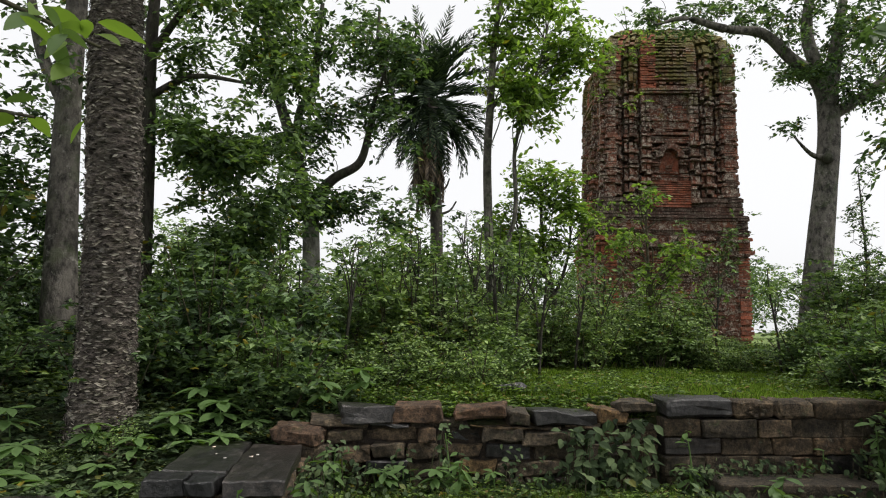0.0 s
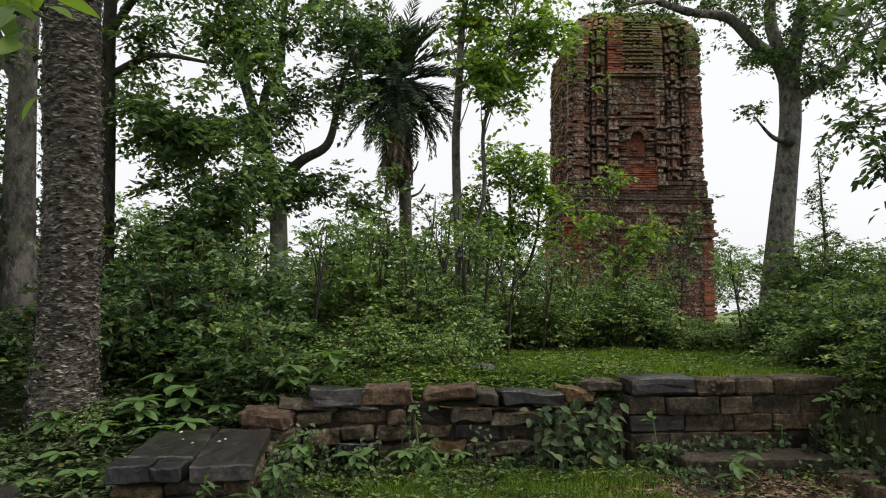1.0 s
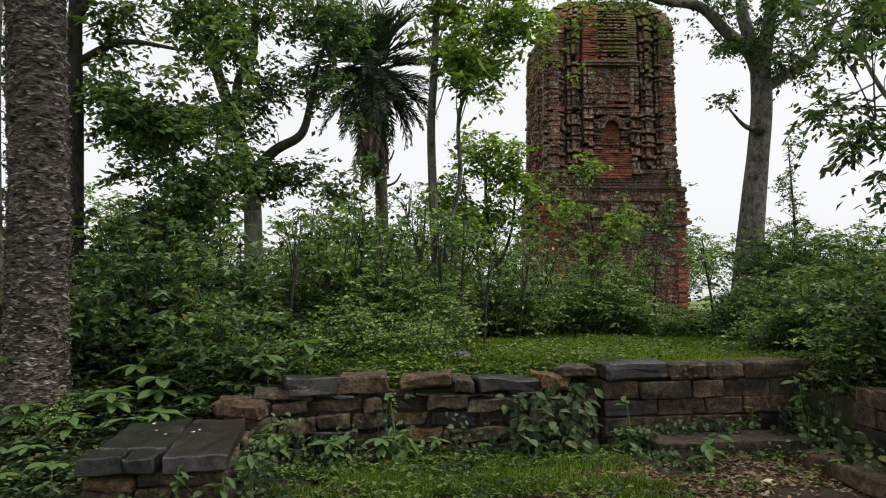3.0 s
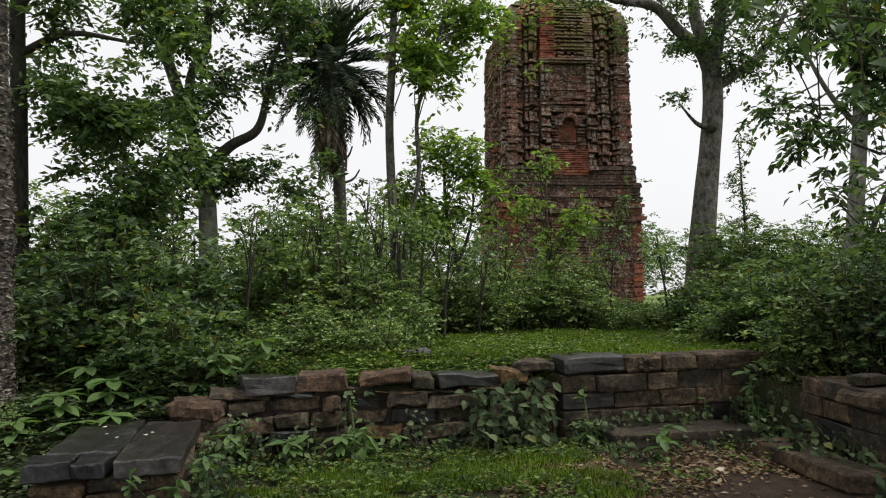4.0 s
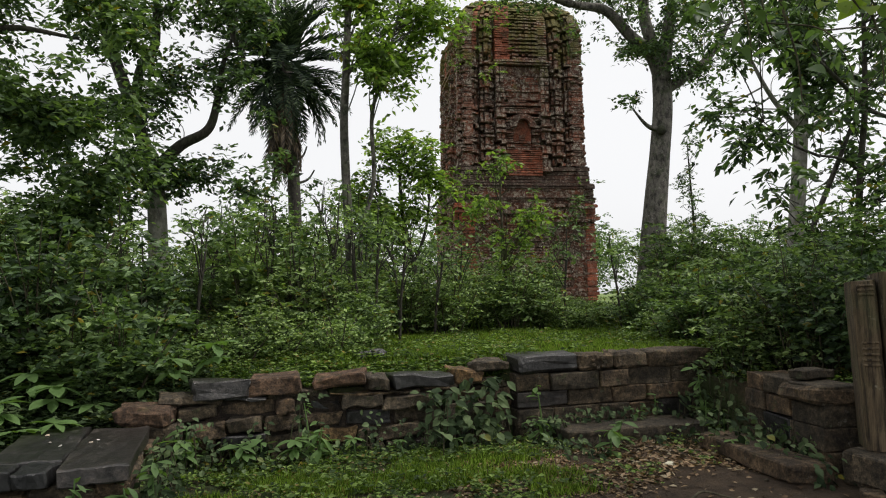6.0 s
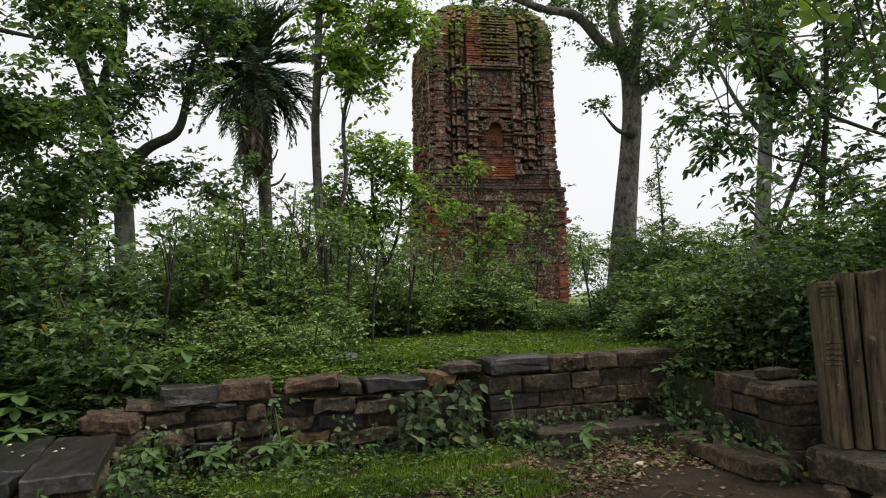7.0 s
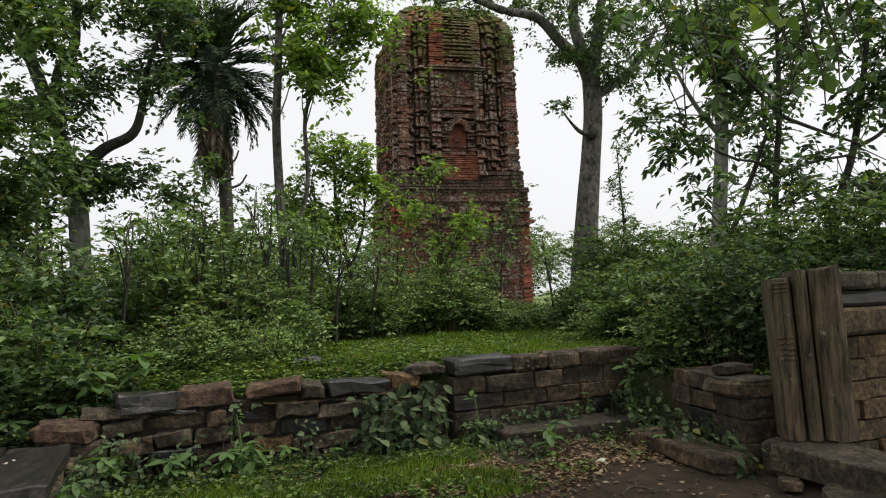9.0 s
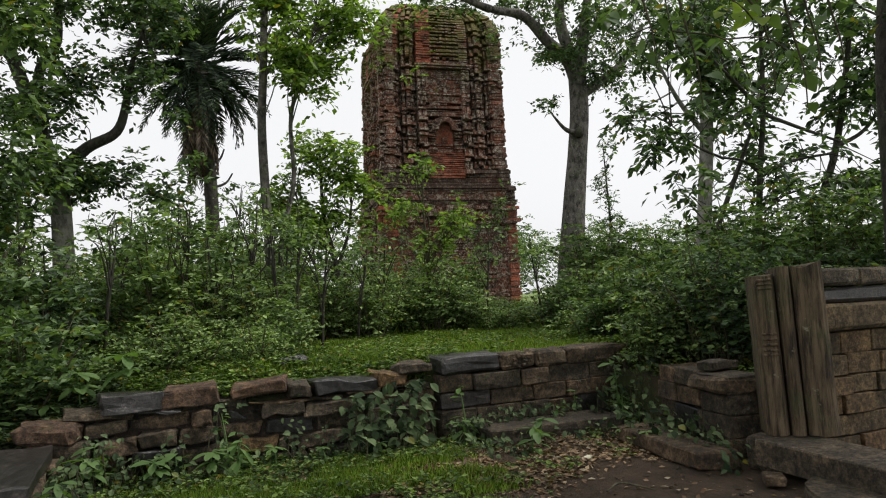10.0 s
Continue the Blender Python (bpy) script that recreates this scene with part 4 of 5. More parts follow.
tree("young_tree", "young tree with bright green leaves beside the tower", [([(3.9, 14, 0.95), (3.8, 14, 2.2), (3.55, 14, 3.4), (3.5, 14, 4.9)], (0.07, 0.06, 0.045, 0.02)), ([(3.8, 14, 2.2), (4.1, 14, 3.1), (4.2, 14, 4.2)], (0.045, 0.03, 0.015)),
     ([(3.75, 14, 2.5), (3.2, 14, 3.2), (2.9, 14, 4.0)], (0.04, 0.03, 0.015))],
     [((3.0, 14, 3.9), (0.6, 0.6, 0.7), 34), ((3.7, 14, 4.7), (0.75, 0.6, 0.6), 42), ((4.15, 14, 3.8), (0.5, 0.5, 0.6), 26), ((3.5, 14, 3.1), (0.9, 0.6, 0.5), 40), ((2.7, 13.8, 3.0), (0.5, 0.5, 0.5), 20)], M_LEAF_LIGHT, M_DARKBARK, 0.16, 46, 0.45, seed=25, gap=0.35)
tree("leaning_grey_tree", "tall smooth grey tree with a knot and spreading limbs", [([(12.4, 18, 0.9), (12.76, 18, 4.0), (13.02, 18, 5.9), (13.2, 18, 7.4), (13.2, 18, 8.6)], (0.48, 0.38, 0.33, 0.32, 0.31)),
     ([(13.2, 18, 8.3), (12.77, 17.9, 9.1), (11.95, 17.8, 9.6), (11.05, 17.7, 10.25), (9.8, 17.6, 10.27), (8.6, 17.5, 10.45), (7.7, 17.5, 10.2)], (0.24, 0.22, 0.18, 0.15, 0.12, 0.08, 0.03)),
     ([(13.15, 18, 8.5), (12.9, 18, 9.4), (12.6, 18, 10.6), (12.9, 18, 12.4)], (0.24, 0.2, 0.17, 0.1)), ([(13.3, 18, 8.0), (14.2, 17.9, 8.6), (15.0, 17.8, 9.3), (15.8, 17.7, 10.6)], (0.18, 0.15, 0.12, 0.07)),
     ([(12.85, 17.8, 6.65), (12.35, 17.7, 6.75), (11.75, 17.6, 7.25)], (0.11, 0.06, 0.02)), ([(13.2, 18, 8.6), (13.5, 18, 10.0), (13.9, 18, 12)], (0.26, 0.2, 0.1))],
     [((12.9, 17.2, 8.9), (1.3, 0.5, 0.5), 24), ((12.7, 17.6, 9.9), (1.9, 1.3, 0.8), 50), ((11.6, 17.6, 11.3), (2.6, 1.4, 1.0), 70), ((14.8, 17.8, 10.4), (1.8, 1.4, 1.3), 48), ((11.8, 17.6, 7.25), (0.6, 0.5, 0.3), 4), ((8.6, 17.5, 10.6), (1.6, 0.8, 0.5), 22), ((14.8, 17.8, 8.4), (1.0, 0.9, 0.7), 20)],
     M_LEAF_DARK, M_GREYBARK, 0.20, 36, 0.55, seed=26, gap=0.55, reach=1.2)
tree("straight_pale_tree", "straight pale trunk with large dark leaves", [([(11.95, 12, 0.7), (12.15, 12, 2.43), (12.41, 12, 4.4), (12.55, 12, 5.86), (12.53, 12, 7.7), (12.6, 12, 9)], (0.20, 0.18, 0.165, 0.15, 0.13, 0.09)),
     ([(12.45, 12, 4.9), (13.1, 11.9, 5.5), (14.0, 11.8, 6.1)], (0.07, 0.05, 0.03)), ([(12.45, 12, 5.2), (11.6, 11.9, 5.9), (10.9, 11.8, 6.8)], (0.07, 0.05, 0.03))],
     [((12.54, 11.7, 6.6), (0.5, 0.4, 1.2), 44), ((11.76, 11.8, 7.1), (0.9, 0.6, 0.9), 40), ((10.28, 11.8, 5.3), (0.7, 0.5, 0.45), 14), ((13.9, 11.8, 6.6), (1.2, 0.7, 0.9), 34), ((12.3, 11.8, 8.6), (2.6, 1.2, 0.7), 66), ((13.6, 11.7, 4.6), (0.8, 0.6, 0.6), 14)], M_LEAF_DARK, M_PALEBARK, 0.23, 30, 0.5, seed=27, gap=0.5)
tree("thin_dark_tree", "thin dark tree with long drooping leaves", [([(10.30, 9, 0.6), (10.44, 9, 1.88), (10.67, 9, 3.69), (10.87, 9, 4.9), (11.0, 9, 7.2)], (0.075, 0.065, 0.055, 0.05, 0.03)),
     ([(10.80, 9, 4.78), (11.75, 8.9, 4.52), (12.7, 8.8, 4.29)], (0.04, 0.035, 0.025)), ([(10.66, 9, 3.62), (10.18, 8.9, 3.80), (9.48, 8.8, 3.82)], (0.035, 0.03, 0.02)), ([(10.66, 9, 3.62), (11.52, 8.9, 3.89), (12.5, 8.8, 4.05)], (0.035, 0.03, 0.02)),
     ([(9.40, 9, 2.3), (9.58, 9, 2.72), (10.17, 9, 3.78), (10.53, 9, 4.44)], (0.05, 0.045, 0.04, 0.03)), ([(10.85, 9, 4.8), (9.9, 8.9, 5.4), (8.9, 8.8, 5.9), (8.0, 8.7, 6.0)], (0.04, 0.035, 0.03, 0.02)), ([(9.55, 8.8, 3.8), (8.9, 8.8, 4.0), (8.3, 8.7, 4.3)], (0.025, 0.02, 0.01))],
     [((8.34, 8.8, 4.3), (0.52, 0.5, 0.5), 16), ((8.45, 8.8, 3.4), (0.45, 0.4, 0.4), 10), ((7.97, 8.8, 6.0), (0.75, 0.6, 0.6), 24), ((9.0, 8.8, 6.1), (0.6, 0.5, 0.6), 24), ((7.75, 8.8, 4.15), (0.45, 0.4, 0.25), 6), ((10.6, 8.8, 3.55), (0.7, 0.6, 0.55), 22), ((10.54, 8.8, 4.55), (0.6, 0.5, 0.4), 14),
      ((12.2, 8.8, 3.3), (1.3, 0.7, 0.6), 40), ((11.77, 8.8, 6.1), (1.0, 0.7, 0.6), 32), ((9.95, 8.8, 5.95), (0.6, 0.5, 0.6), 20), ((10.8, 8.8, 7.0), (2.2, 0.9, 0.4), 44), ((9.4, 8.8, 4.6), (0.5, 0.4, 0.6), 10), ((11.6, 8.8, 4.2), (0.6, 0.5, 0.3), 8)], M_LEAF_DARK, M_DARKBARK, 0.23, 24, 0.42, seed=28, droop=0.7, ratio=0.40)
tree("edge_tree", "dark-leaved tree at the edge of the clearing", [([(11.9, 9, 0.6), (12.09, 9, 2.63), (12.86, 9, 4.24), (13.44, 9, 6.17), (13.7, 9, 7.6)], (0.085, 0.075, 0.065, 0.055, 0.04)), ([(12.86, 9, 4.24), (13.6, 8.9, 4.6), (14.4, 8.8, 5.4)], (0.05, 0.04, 0.02))],
     [((13.5, 8.9, 5.2), (0.9, 0.7, 0.95), 46), ((13.5, 8.9, 6.6), (1.1, 0.8, 0.6), 44), ((13.77, 8.9, 3.2), (0.75, 0.6, 0.7), 30)], M_LEAF_DARK, M_DARKBARK, 0.21, 28, 0.42, seed=29, droop=0.55)


# ---- wild date palm ----
def palm():
    base = np.array((1.88, 20, 1.0))
    t = thing("wild_date_palm", "wild date palm with dark drooping fronds and dead skirt", "palm tree", pose(*base))
    pts = np.array([(1.88, 20, 1.0), (1.83, 20, 3.9), (1.76, 20, 5.6), (1.65, 20, 6.6), (1.50, 20, 8.5)]) - base
    tube("trunk", pts, (0.25, 0.185, 0.17, 0.21, 0.24), M_DARKBARK, t, 14, 8, 0.05, 4)
    rg = np.random.default_rng(44)
    top = pts[-1]
    for k in range(142):
        a = rg.uniform(0, 2 * np.pi)
        dead = k < 54
        el = rg.uniform(-1.5, -1.15) if dead else (rg.uniform(-1.15, 0.0) if k % 2 else rg.uniform(0.2, 1.5))
        ln = rg.uniform(1.5, 2.9) if dead else rg.uniform(1.9, 2.8)
        n = 26
        s = np.linspace(0, 1, n)
        ang = el - (0.2 if dead else 0.6) * s ** 1.6
        step = ln / n
        rad = np.cumsum(np.cos(ang)) * step
        hgt = np.cumsum(np.sin(ang)) * step
        start = top + np.array([0, 0, rg.uniform(-1.2, -0.3) if dead else rg.uniform(-0.3, 0.3)])
        line = start + np.stack([rad * np.cos(a), rad * np.sin(a), hgt], 1)
        tan = np.gradient(line, axis=0)
        side = np.array([-np.sin(a), np.cos(a), 0.0])
        arr = []
        for sg in (-1, 1):
            m = np.arange(3, n)
            c = np.repeat(line[m], 2, axis=0) + rg.normal(0, 0.02, (2 * len(m), 3))
            tm = np.repeat(tan[m] / np.linalg.norm(tan[m], axis=1, keepdims=True), 2, axis=0)
            aim = tm * 0.9 + sg * side * 0.8 + np.array([0, 0, 0.12 if not dead else -0.5]) + rg.normal(0, 0.12, (len(c), 3))
            L = np.repeat((0.34 * np.sin(np.pi * (0.15 + 0.8 * s[m])) + 0.1), 2)
            arr.append(leaf_arrays(c, aim, np.cross(aim, np.cross(tm, np.array([0, 0, 1.0]) + 0.01)) + np.array([0, 0, 0.6]), L, 0.034))
        v, f = join(arr)
        tv, tf = tube_arrays(line[::5], np.linspace(0.025, 0.006, len(line[::5])), 4, 2)
        tf3 = np.vstack([tf[:, [0, 1, 2]], tf[:, [0, 2, 3]]])
        v, f = join([(v, f), (tv, tf3)])
        child("dead_frond" if dead else "frond", mesh_of("frond", v, f, M_DEADFROND if dead else M_PALM), t, "brown hanging dead frond" if dead else "")
    for x, z, l, s in ((0.02, 3.9, 0.5, 1), (0.0, 4.6, 0.3, 1), (-0.1, 4.2, 0.6, -1)):
        tube("frond_stub", [(x - 0.1, 0, z), (x + s * l * 0.6, 0, z + 0.15), (x + s * l, 0, z + 0.45)], (0.05, 0.035, 0.025), M_DARKBARK, t, 6, 3)


palm()


# ---- shrub thicket ----
def shrub_proto(height, radius, leaf, seed, leaf_len=0.11, canes=44, per=12, ratio=0.5, droop=0.25, lean=1.0):
    """Canes rising from one foot, each with side shoots full of leaves."""
    rg = np.random.default_rng(seed)
    t = thing("shrub", "dense leafy green shrub of the thicket", "shrub", group="thicket shrubs")
    ang = rg.uniform(0, 2 * np.pi, canes)
    out = rg.uniform(0.05, 1.0, canes) ** 0.7 * radius * lean
    tip = np.stack([np.cos(ang) * out, np.sin(ang) * out, height * rg.uniform(0.55, 1.08, canes) * (1 - 0.25 * (out / radius) ** 2)], 1)
    foot = np.stack([np.cos(ang) * out * 0.25, np.sin(ang) * out * 0.25, np.full(canes, -0.05)], 1)
    starts, aims, lens, arr = [], [], [], []
    for k in range(canes):
        mid = foot[k] * 0.45 + tip[k] * 0.55 * np.array([0.8, 0.8, 1.1]) + rg.normal(0, 0.05, 3)
        if k % 3 == 0:
            arr.append(tube_arrays([foot[k], mid, tip[k]], [0.018, 0.012, 0.005], 4, 2))
        for j in range(5):
            u = rg.uniform(0.25, 1.0)
            p = (1 - u) ** 2 * foot[k] + 2 * u * (1 - u) * mid + u * u * tip[k]
            a = rg.uniform(0, 2 * np.pi)
            starts.append(p)
            aims.append((np.cos(a), np.sin(a), rg.uniform(0.0, 0.9)))
            lens.append(rg.uniform(0.22, 0.5))
    v, f = shoots(rg, np.array(starts), np.array(aims), lens, per, leaf_len * 0.92, ratio, droop)
    child("foliage", mesh_of("foliage", v, f, leaf), t)
    v, f = join(arr)
    tagged(child("brushwood", mesh_of("brushwood", v, f, M_STEM, True), t), kind="stuff")
    return t


protos = [shrub_proto(1.9, 0.85, M_SHRUB, 101), shrub_proto(1.5, 0.80, M_SHRUB_B, 102, 0.115, 38, 11), shrub_proto(2.4, 0.95, M_SHRUB, 103, 0.125, 46, 12), shrub_proto(1.2, 0.75, M_SHRUB, 104, 0.095, 38, 12),
          shrub_proto(2.0, 0.8, M_SHRUB_B, 105, 0.135, 32, 11), shrub_proto(2.7, 0.95, M_LEAF_MID, 106, 0.145, 44, 12), shrub_proto(0.7, 0.6, M_SHRUB_B, 107, 0.075, 30, 10), shrub_proto(1.7, 0.85, M_LEAF_DARK, 108, 0.13, 40, 12), shrub_proto(1.3, 0.8, M_LEAF_MID, 109, 0.12, 36, 12)]
SHRUBS = []


def plant(k, x, y, s=1.0, sz=1.0, turn=None):
    turn = random.uniform(0, 360) if turn is None else turn
    if y < 9.4 and -0.52 < x / y < -0.385:
        s, sz = min(s, 0.5), 0.7
    z = float(ground_height(x, y)) - 0.04
    m = pose(x, y, z, 0, 0, turn)
    if k not in SHRUBS:
        SHRUBS.append(k)
        ob = protos[k]
        ob.matrix_basis = m
    else:
        ob = copy_thing(protos[k], m)
    ob.scale = (s, s, s * sz)
    return ob


rs = random.Random(9)
# (x range, y range, count, kinds, scale range)
for x0, x1, y0, y1, n, kinds, s0, s1 in (
        (-9.5, -3.4, 8.6, 13.0, 20, (7, 5, 0), 0.9, 1.25),
        (-3.3, -0.6, 8.6, 12.5, 17, (0, 7, 5, 4), 0.9, 1.15),
        (-0.8, 2.4, 8.9, 12.5, 18, (0, 1, 4, 4), 0.95, 1.2),
        (2.2, 5.6, 11.3, 14.0, 15, (0, 1, 4), 0.85, 1.05),
        (5.6, 8.2, 10.9, 14.5, 14, (1, 1, 3), 0.8, 1.0),
        (6.9, 9.8, 7.8, 11.5, 16, (0, 1, 8), 0.85, 1.05),
        (5.9, 8.0, 5.4, 8.0, 11, (1, 0, 1), 0.75, 0.9),
        (8.0, 13.0, 6.2, 11.0, 18, (2, 4, 0), 0.8, 1.05),
        (9.5, 17.0, 11.0, 16.0, 16, (2, 5), 0.85, 1.1),
        (-9.0, 9.0, 14.5, 18.0, 32, (2, 5, 4), 0.95, 1.2)):
    for i in range(n):
        x = x0 + (x1 - x0) * ((i * 0.618 + rs.uniform(-0.08, 0.08)) % 1)
        y = rs.uniform(y0, y1)
        size = rs.uniform(s0, s1)
        if 0.27 < x / y < 0.63 and y > 9.6:
            size *= 0.72
        if 0.50 < x / y < 0.66 and y > 9.6:
            size *= 0.72
        if 0.145 < x / y < 0.215 and y < 12.2:
            size *= 0.76
        if -0.15 < x / y < -0.05:
            size *= 0.54
        kind = rs.choice(kinds)
        # far right: darker, broader leaf kinds put the tree shade into the colour
        if x / y > 0.92:
            kind = 7 if kind in (0, 1, 8) else 5
        plant(kind, x, y, size * 0.93, rs.uniform(0.82, 1.08))
tree("sapling", "thin sapling with light green leaves before the tower", [([(4.95, 11.6, 0.95), (4.9, 11.6, 2.2), (4.85, 11.6, 3.4), (4.88, 11.6, 4.2)], (0.035, 0.03, 0.02, 0.01)), ([(4.9, 11.6, 2.2), (5.4, 11.5, 2.9), (5.8, 11.4, 3.2)], (0.02, 0.014, 0.008))],
     [((4.88, 11.6, 3.95), (0.25, 0.3, 0.35), 12), ((4.55, 11.6, 3.1), (0.5, 0.45, 0.3), 18), ((5.7, 11.5, 2.9), (0.5, 0.5, 0.4), 30), ((5.1, 11.6, 2.5), (0.5, 0.5, 0.4), 26)], M_LEAF_LIGHT, M_STEM, 0.13, 22, 0.34, seed=31, sides=8)
tree("wispy_tree", "thin wispy young tree beyond the thicket", [([(15.75, 20, 0.95), (15.75, 20, 3.99), (15.68, 20, 5.47), (15.61, 20, 6.96)], (0.06, 0.045, 0.035, 0.015))],
     [((15.75, 20, 4.0), (0.45, 0.35, 0.5), 20), ((15.68, 20, 5.4), (0.6, 0.4, 0.8), 26), ((15.61, 20, 6.76), (0.6, 0.4, 0.4), 10)], M_LEAF_DARK, M_DARKBARK, 0.16, 24, 0.4, seed=33, sides=7)
# slim stems that stand in the front of the thicket
for k, (x, y, h, lean) in enumerate([(1.22, 11.6, 2.6, 0.35), (1.60, 11.4, 2.1, 0.05), (1.96, 11.25, 2.6, -0.05), (2.14, 11.15, 2.0, 0.08), (2.72, 10.9, 1.9, -0.15), (0.76, 11.0, 2.2, -0.2), (0.39, 10.8, 2.3, 0.15), (3.24, 10.7, 1.6, 0.2), (-0.3, 10.2, 2.1, 0.2), (-1.3, 9.8, 2.2, -0.1), (5.9, 11.2, 1.9, 0.1), (6.6, 10.4, 1.8, -0.2), (3.9, 11.4, 1.8, 0.1), (0.5, 9.3, 2.0, 0.1), (0.95, 9.2, 1.7, -0.15), (1.3, 9.5, 2.2, 0.2), (1.75, 9.4, 1.8, -0.1), (2.05, 9.7, 2.1, 0.05), (-0.4, 8.9, 1.8, 0.15), (-0.9, 8.8, 1.6, -0.1), (2.5, 10.1, 1.8, 0.12)]):
    z = float(ground_height(x, y))
    tree("slim_sapling", "slim dark stem with a light leafy head", [([(x, y, z), (x + lean * 0.3, y, z + h * 0.4), (x + lean * 0.8, y, z + h * 0.75), (x + lean, y, z + h)], (0.023, 0.020, 0.014, 0.007))],
         [((x + lean, y, z + h * 0.9), (0.4, 0.4, 0.4), 12)], M_SHRUB_B if k % 2 else M_LEAF_MID, M_DARKBARK, 0.11, 24, 0.32, seed=130 + k, sides=7)
# low growth before and beside the thicket
for x0, x1, y0, y1, n, kinds, s0, s1 in ((-6.5, -0.9, 7.3, 9.0, 16, (7, 8, 7), 0.7, 0.95), (-0.8, 1.6, 7.9, 9.0, 9, (6, 3), 0.7, 1.0), (5.8, 7.0, 6.9, 8.2, 8, (8, 6), 0.7, 0.95), (5.5, 7.2, 4.9, 6.6, 9, (1, 0), 0.65, 0.85), (2.8, 5.6, 11.0, 11.8, 9, (3, 1), 0.7, 0.95)):
    for i in range(n):
        plant(rs.choice(kinds), x0 + (x1 - x0) * ((i * 0.618 + rs.uniform(-0.06, 0.06)) % 1), rs.uniform(y0, y1), rs.uniform(s0, s1), rs.uniform(0.85, 1.1))


for x, y, k, sc in ((-2.32, 6.55, 6, 0.5), (-2.75, 6.5, 6, 0.42), (-5.4, 9.0, 5, 1.2), (-6.2, 9.2, 5, 1.35), (-5.6, 8.0, 2, 1.1)):
    plant(k, x, y, sc)


# ---- unseen tree behind the viewer, whose branches hang into the clearing ----
# added out of view: crown blobs are placed and filled to darken the court
tree("court_shade_tree", "broad unseen tree added to shade the court with hanging branches", [([(2.6, -3.4, 0), (2.5, -3.3, 2.4), (2.4, -3.0, 4.4), (2.3, -2.2, 6.4)], (0.34, 0.28, 0.25, 0.2)), ([(2.4, -3.0, 4.4), (3.6, -0.8, 5.6), (4.6, 1.6, 6.0), (5.2, 3.6, 6.2)], (0.16, 0.13, 0.10, 0.05)),
     ([(2.4, -2.8, 4.8), (1.0, -1.0, 5.8), (-0.4, 1.0, 6.2)], (0.16, 0.12, 0.06))],
     [((2.0, -1.0, 7.2), (5.5, 4.5, 1.5), 230), ((5.0, 2.4, 6.9), (3.2, 2.8, 1.2), 170), ((7.8, 2.4, 7.0), (2.8, 2.2, 1.2), 140), ((10.0, 4.6, 7.2), (1.8, 1.8, 1.0), 60)], M_LEAF_MID, M_GREYBARK, 0.18, 34, 0.6, seed=71)

# added just outside the right edge of view, to shade wall, sill and bushes
tree("doorway_shade_tree", "dark tree added beyond the view so its crown shades the doorway wall", [([(9.1, 5.6, 0.5), (9.15, 5.6, 2.6), (9.2, 5.6, 4.4), (9.3, 5.5, 6.2)], (0.20, 0.17, 0.15, 0.10)), ([(9.2, 5.6, 4.0), (9.9, 5.0, 5.0), (10.4, 4.4, 5.8)], (0.09, 0.07, 0.04)), ([(9.2, 5.6, 3.6), (9.8, 5.9, 4.6), (10.3, 6.2, 5.4)], (0.08, 0.06, 0.03))],
     [((9.9, 4.8, 5.0), (1.2, 1.2, 1.3), 90), ((9.7, 5.2, 6.6), (1.5, 1.4, 0.8), 70), ((10.4, 5.6, 3.6), (1.2, 0.9, 1.0), 50)], M_LEAF_DARK, M_DARKBARK, 0.18, 34, 0.5, seed=73)


# ---- hanging sprays close to the viewer ----
def leaf_mesh(material, length, width, bend=0.18, n=6, wide=0.85):
    """A broad leaf with a folded midrib, bent towards its tip."""
    vs, fs = [], []
    for i in range(n + 1):
        s = i / n
        w = width * 0.5 * math.sin(math.pi * min(1, s ** wide * 0.97 + 0.012)) ** 0.8
        z = -bend * length * s * s
        vs += [(-w, s * length, z + 0.22 * w), (0, s * length, z), (w, s * length, z + 0.22 * w)]
    for i in range(n):
        a = i * 3
        fs += [(a, a + 1, a + 4, a + 3), (a + 1, a + 2, a + 5, a + 4)]
    return mesh_of("leaf", vs, fs, material, True)


# the mid-green third leaf stands in for spray leaves that lie in shade
BIGLEAF = [leaf_mesh(M_LEAF_LIGHT, 0.17, 0.075), leaf_mesh(M_LEAF_LIGHT, 0.13, 0.065, 0.3), leaf_mesh(M_LEAF_MID, 0.15, 0.07, 0.25)]


HEARTLEAF = [leaf_mesh(M_SUNLEAF, 0.12, 0.095, 0.25, 6, 0.6), leaf_mesh(M_SUNLEAF, 0.10, 0.08, 0.4, 6, 0.6), leaf_mesh(M_LEAF_LIGHT, 0.11, 0.085, 0.3, 6, 0.6)]


def hanging_branch(label, pts, leaves, seed, size=1.0, meshes=BIGLEAF):
    r = random.Random(seed)
    base = Vector(pts[0])
    t = thing("hanging_branch", label, "branch", pose(*base))
    rel = [Vector(p) - base for p in pts]
    twig = tube("twig", [tuple(p) for p in rel], [0.012 - 0.008 * i / (len(rel) - 1) for i in range(len(rel))], M_STEM, t, 5, 5)
    for i in range(leaves):
        u = r.uniform(0.15, 1.0) * (len(rel) - 1)
        k = min(int(u), len(rel) - 2)
        p = rel[k].lerp(rel[k + 1], u - k) + Vector((r.gauss(0, 0.05), r.gauss(0, 0.05), r.gauss(0, 0.03)))
        child("leaf", r.choice(meshes), twig, m=pose(p.x, p.y, p.z, r.uniform(-55, 10), r.uniform(-35, 35), r.uniform(0, 360)) @ Matrix.Scale(r.uniform(0.7, 1.15) * size, 4))
    return t


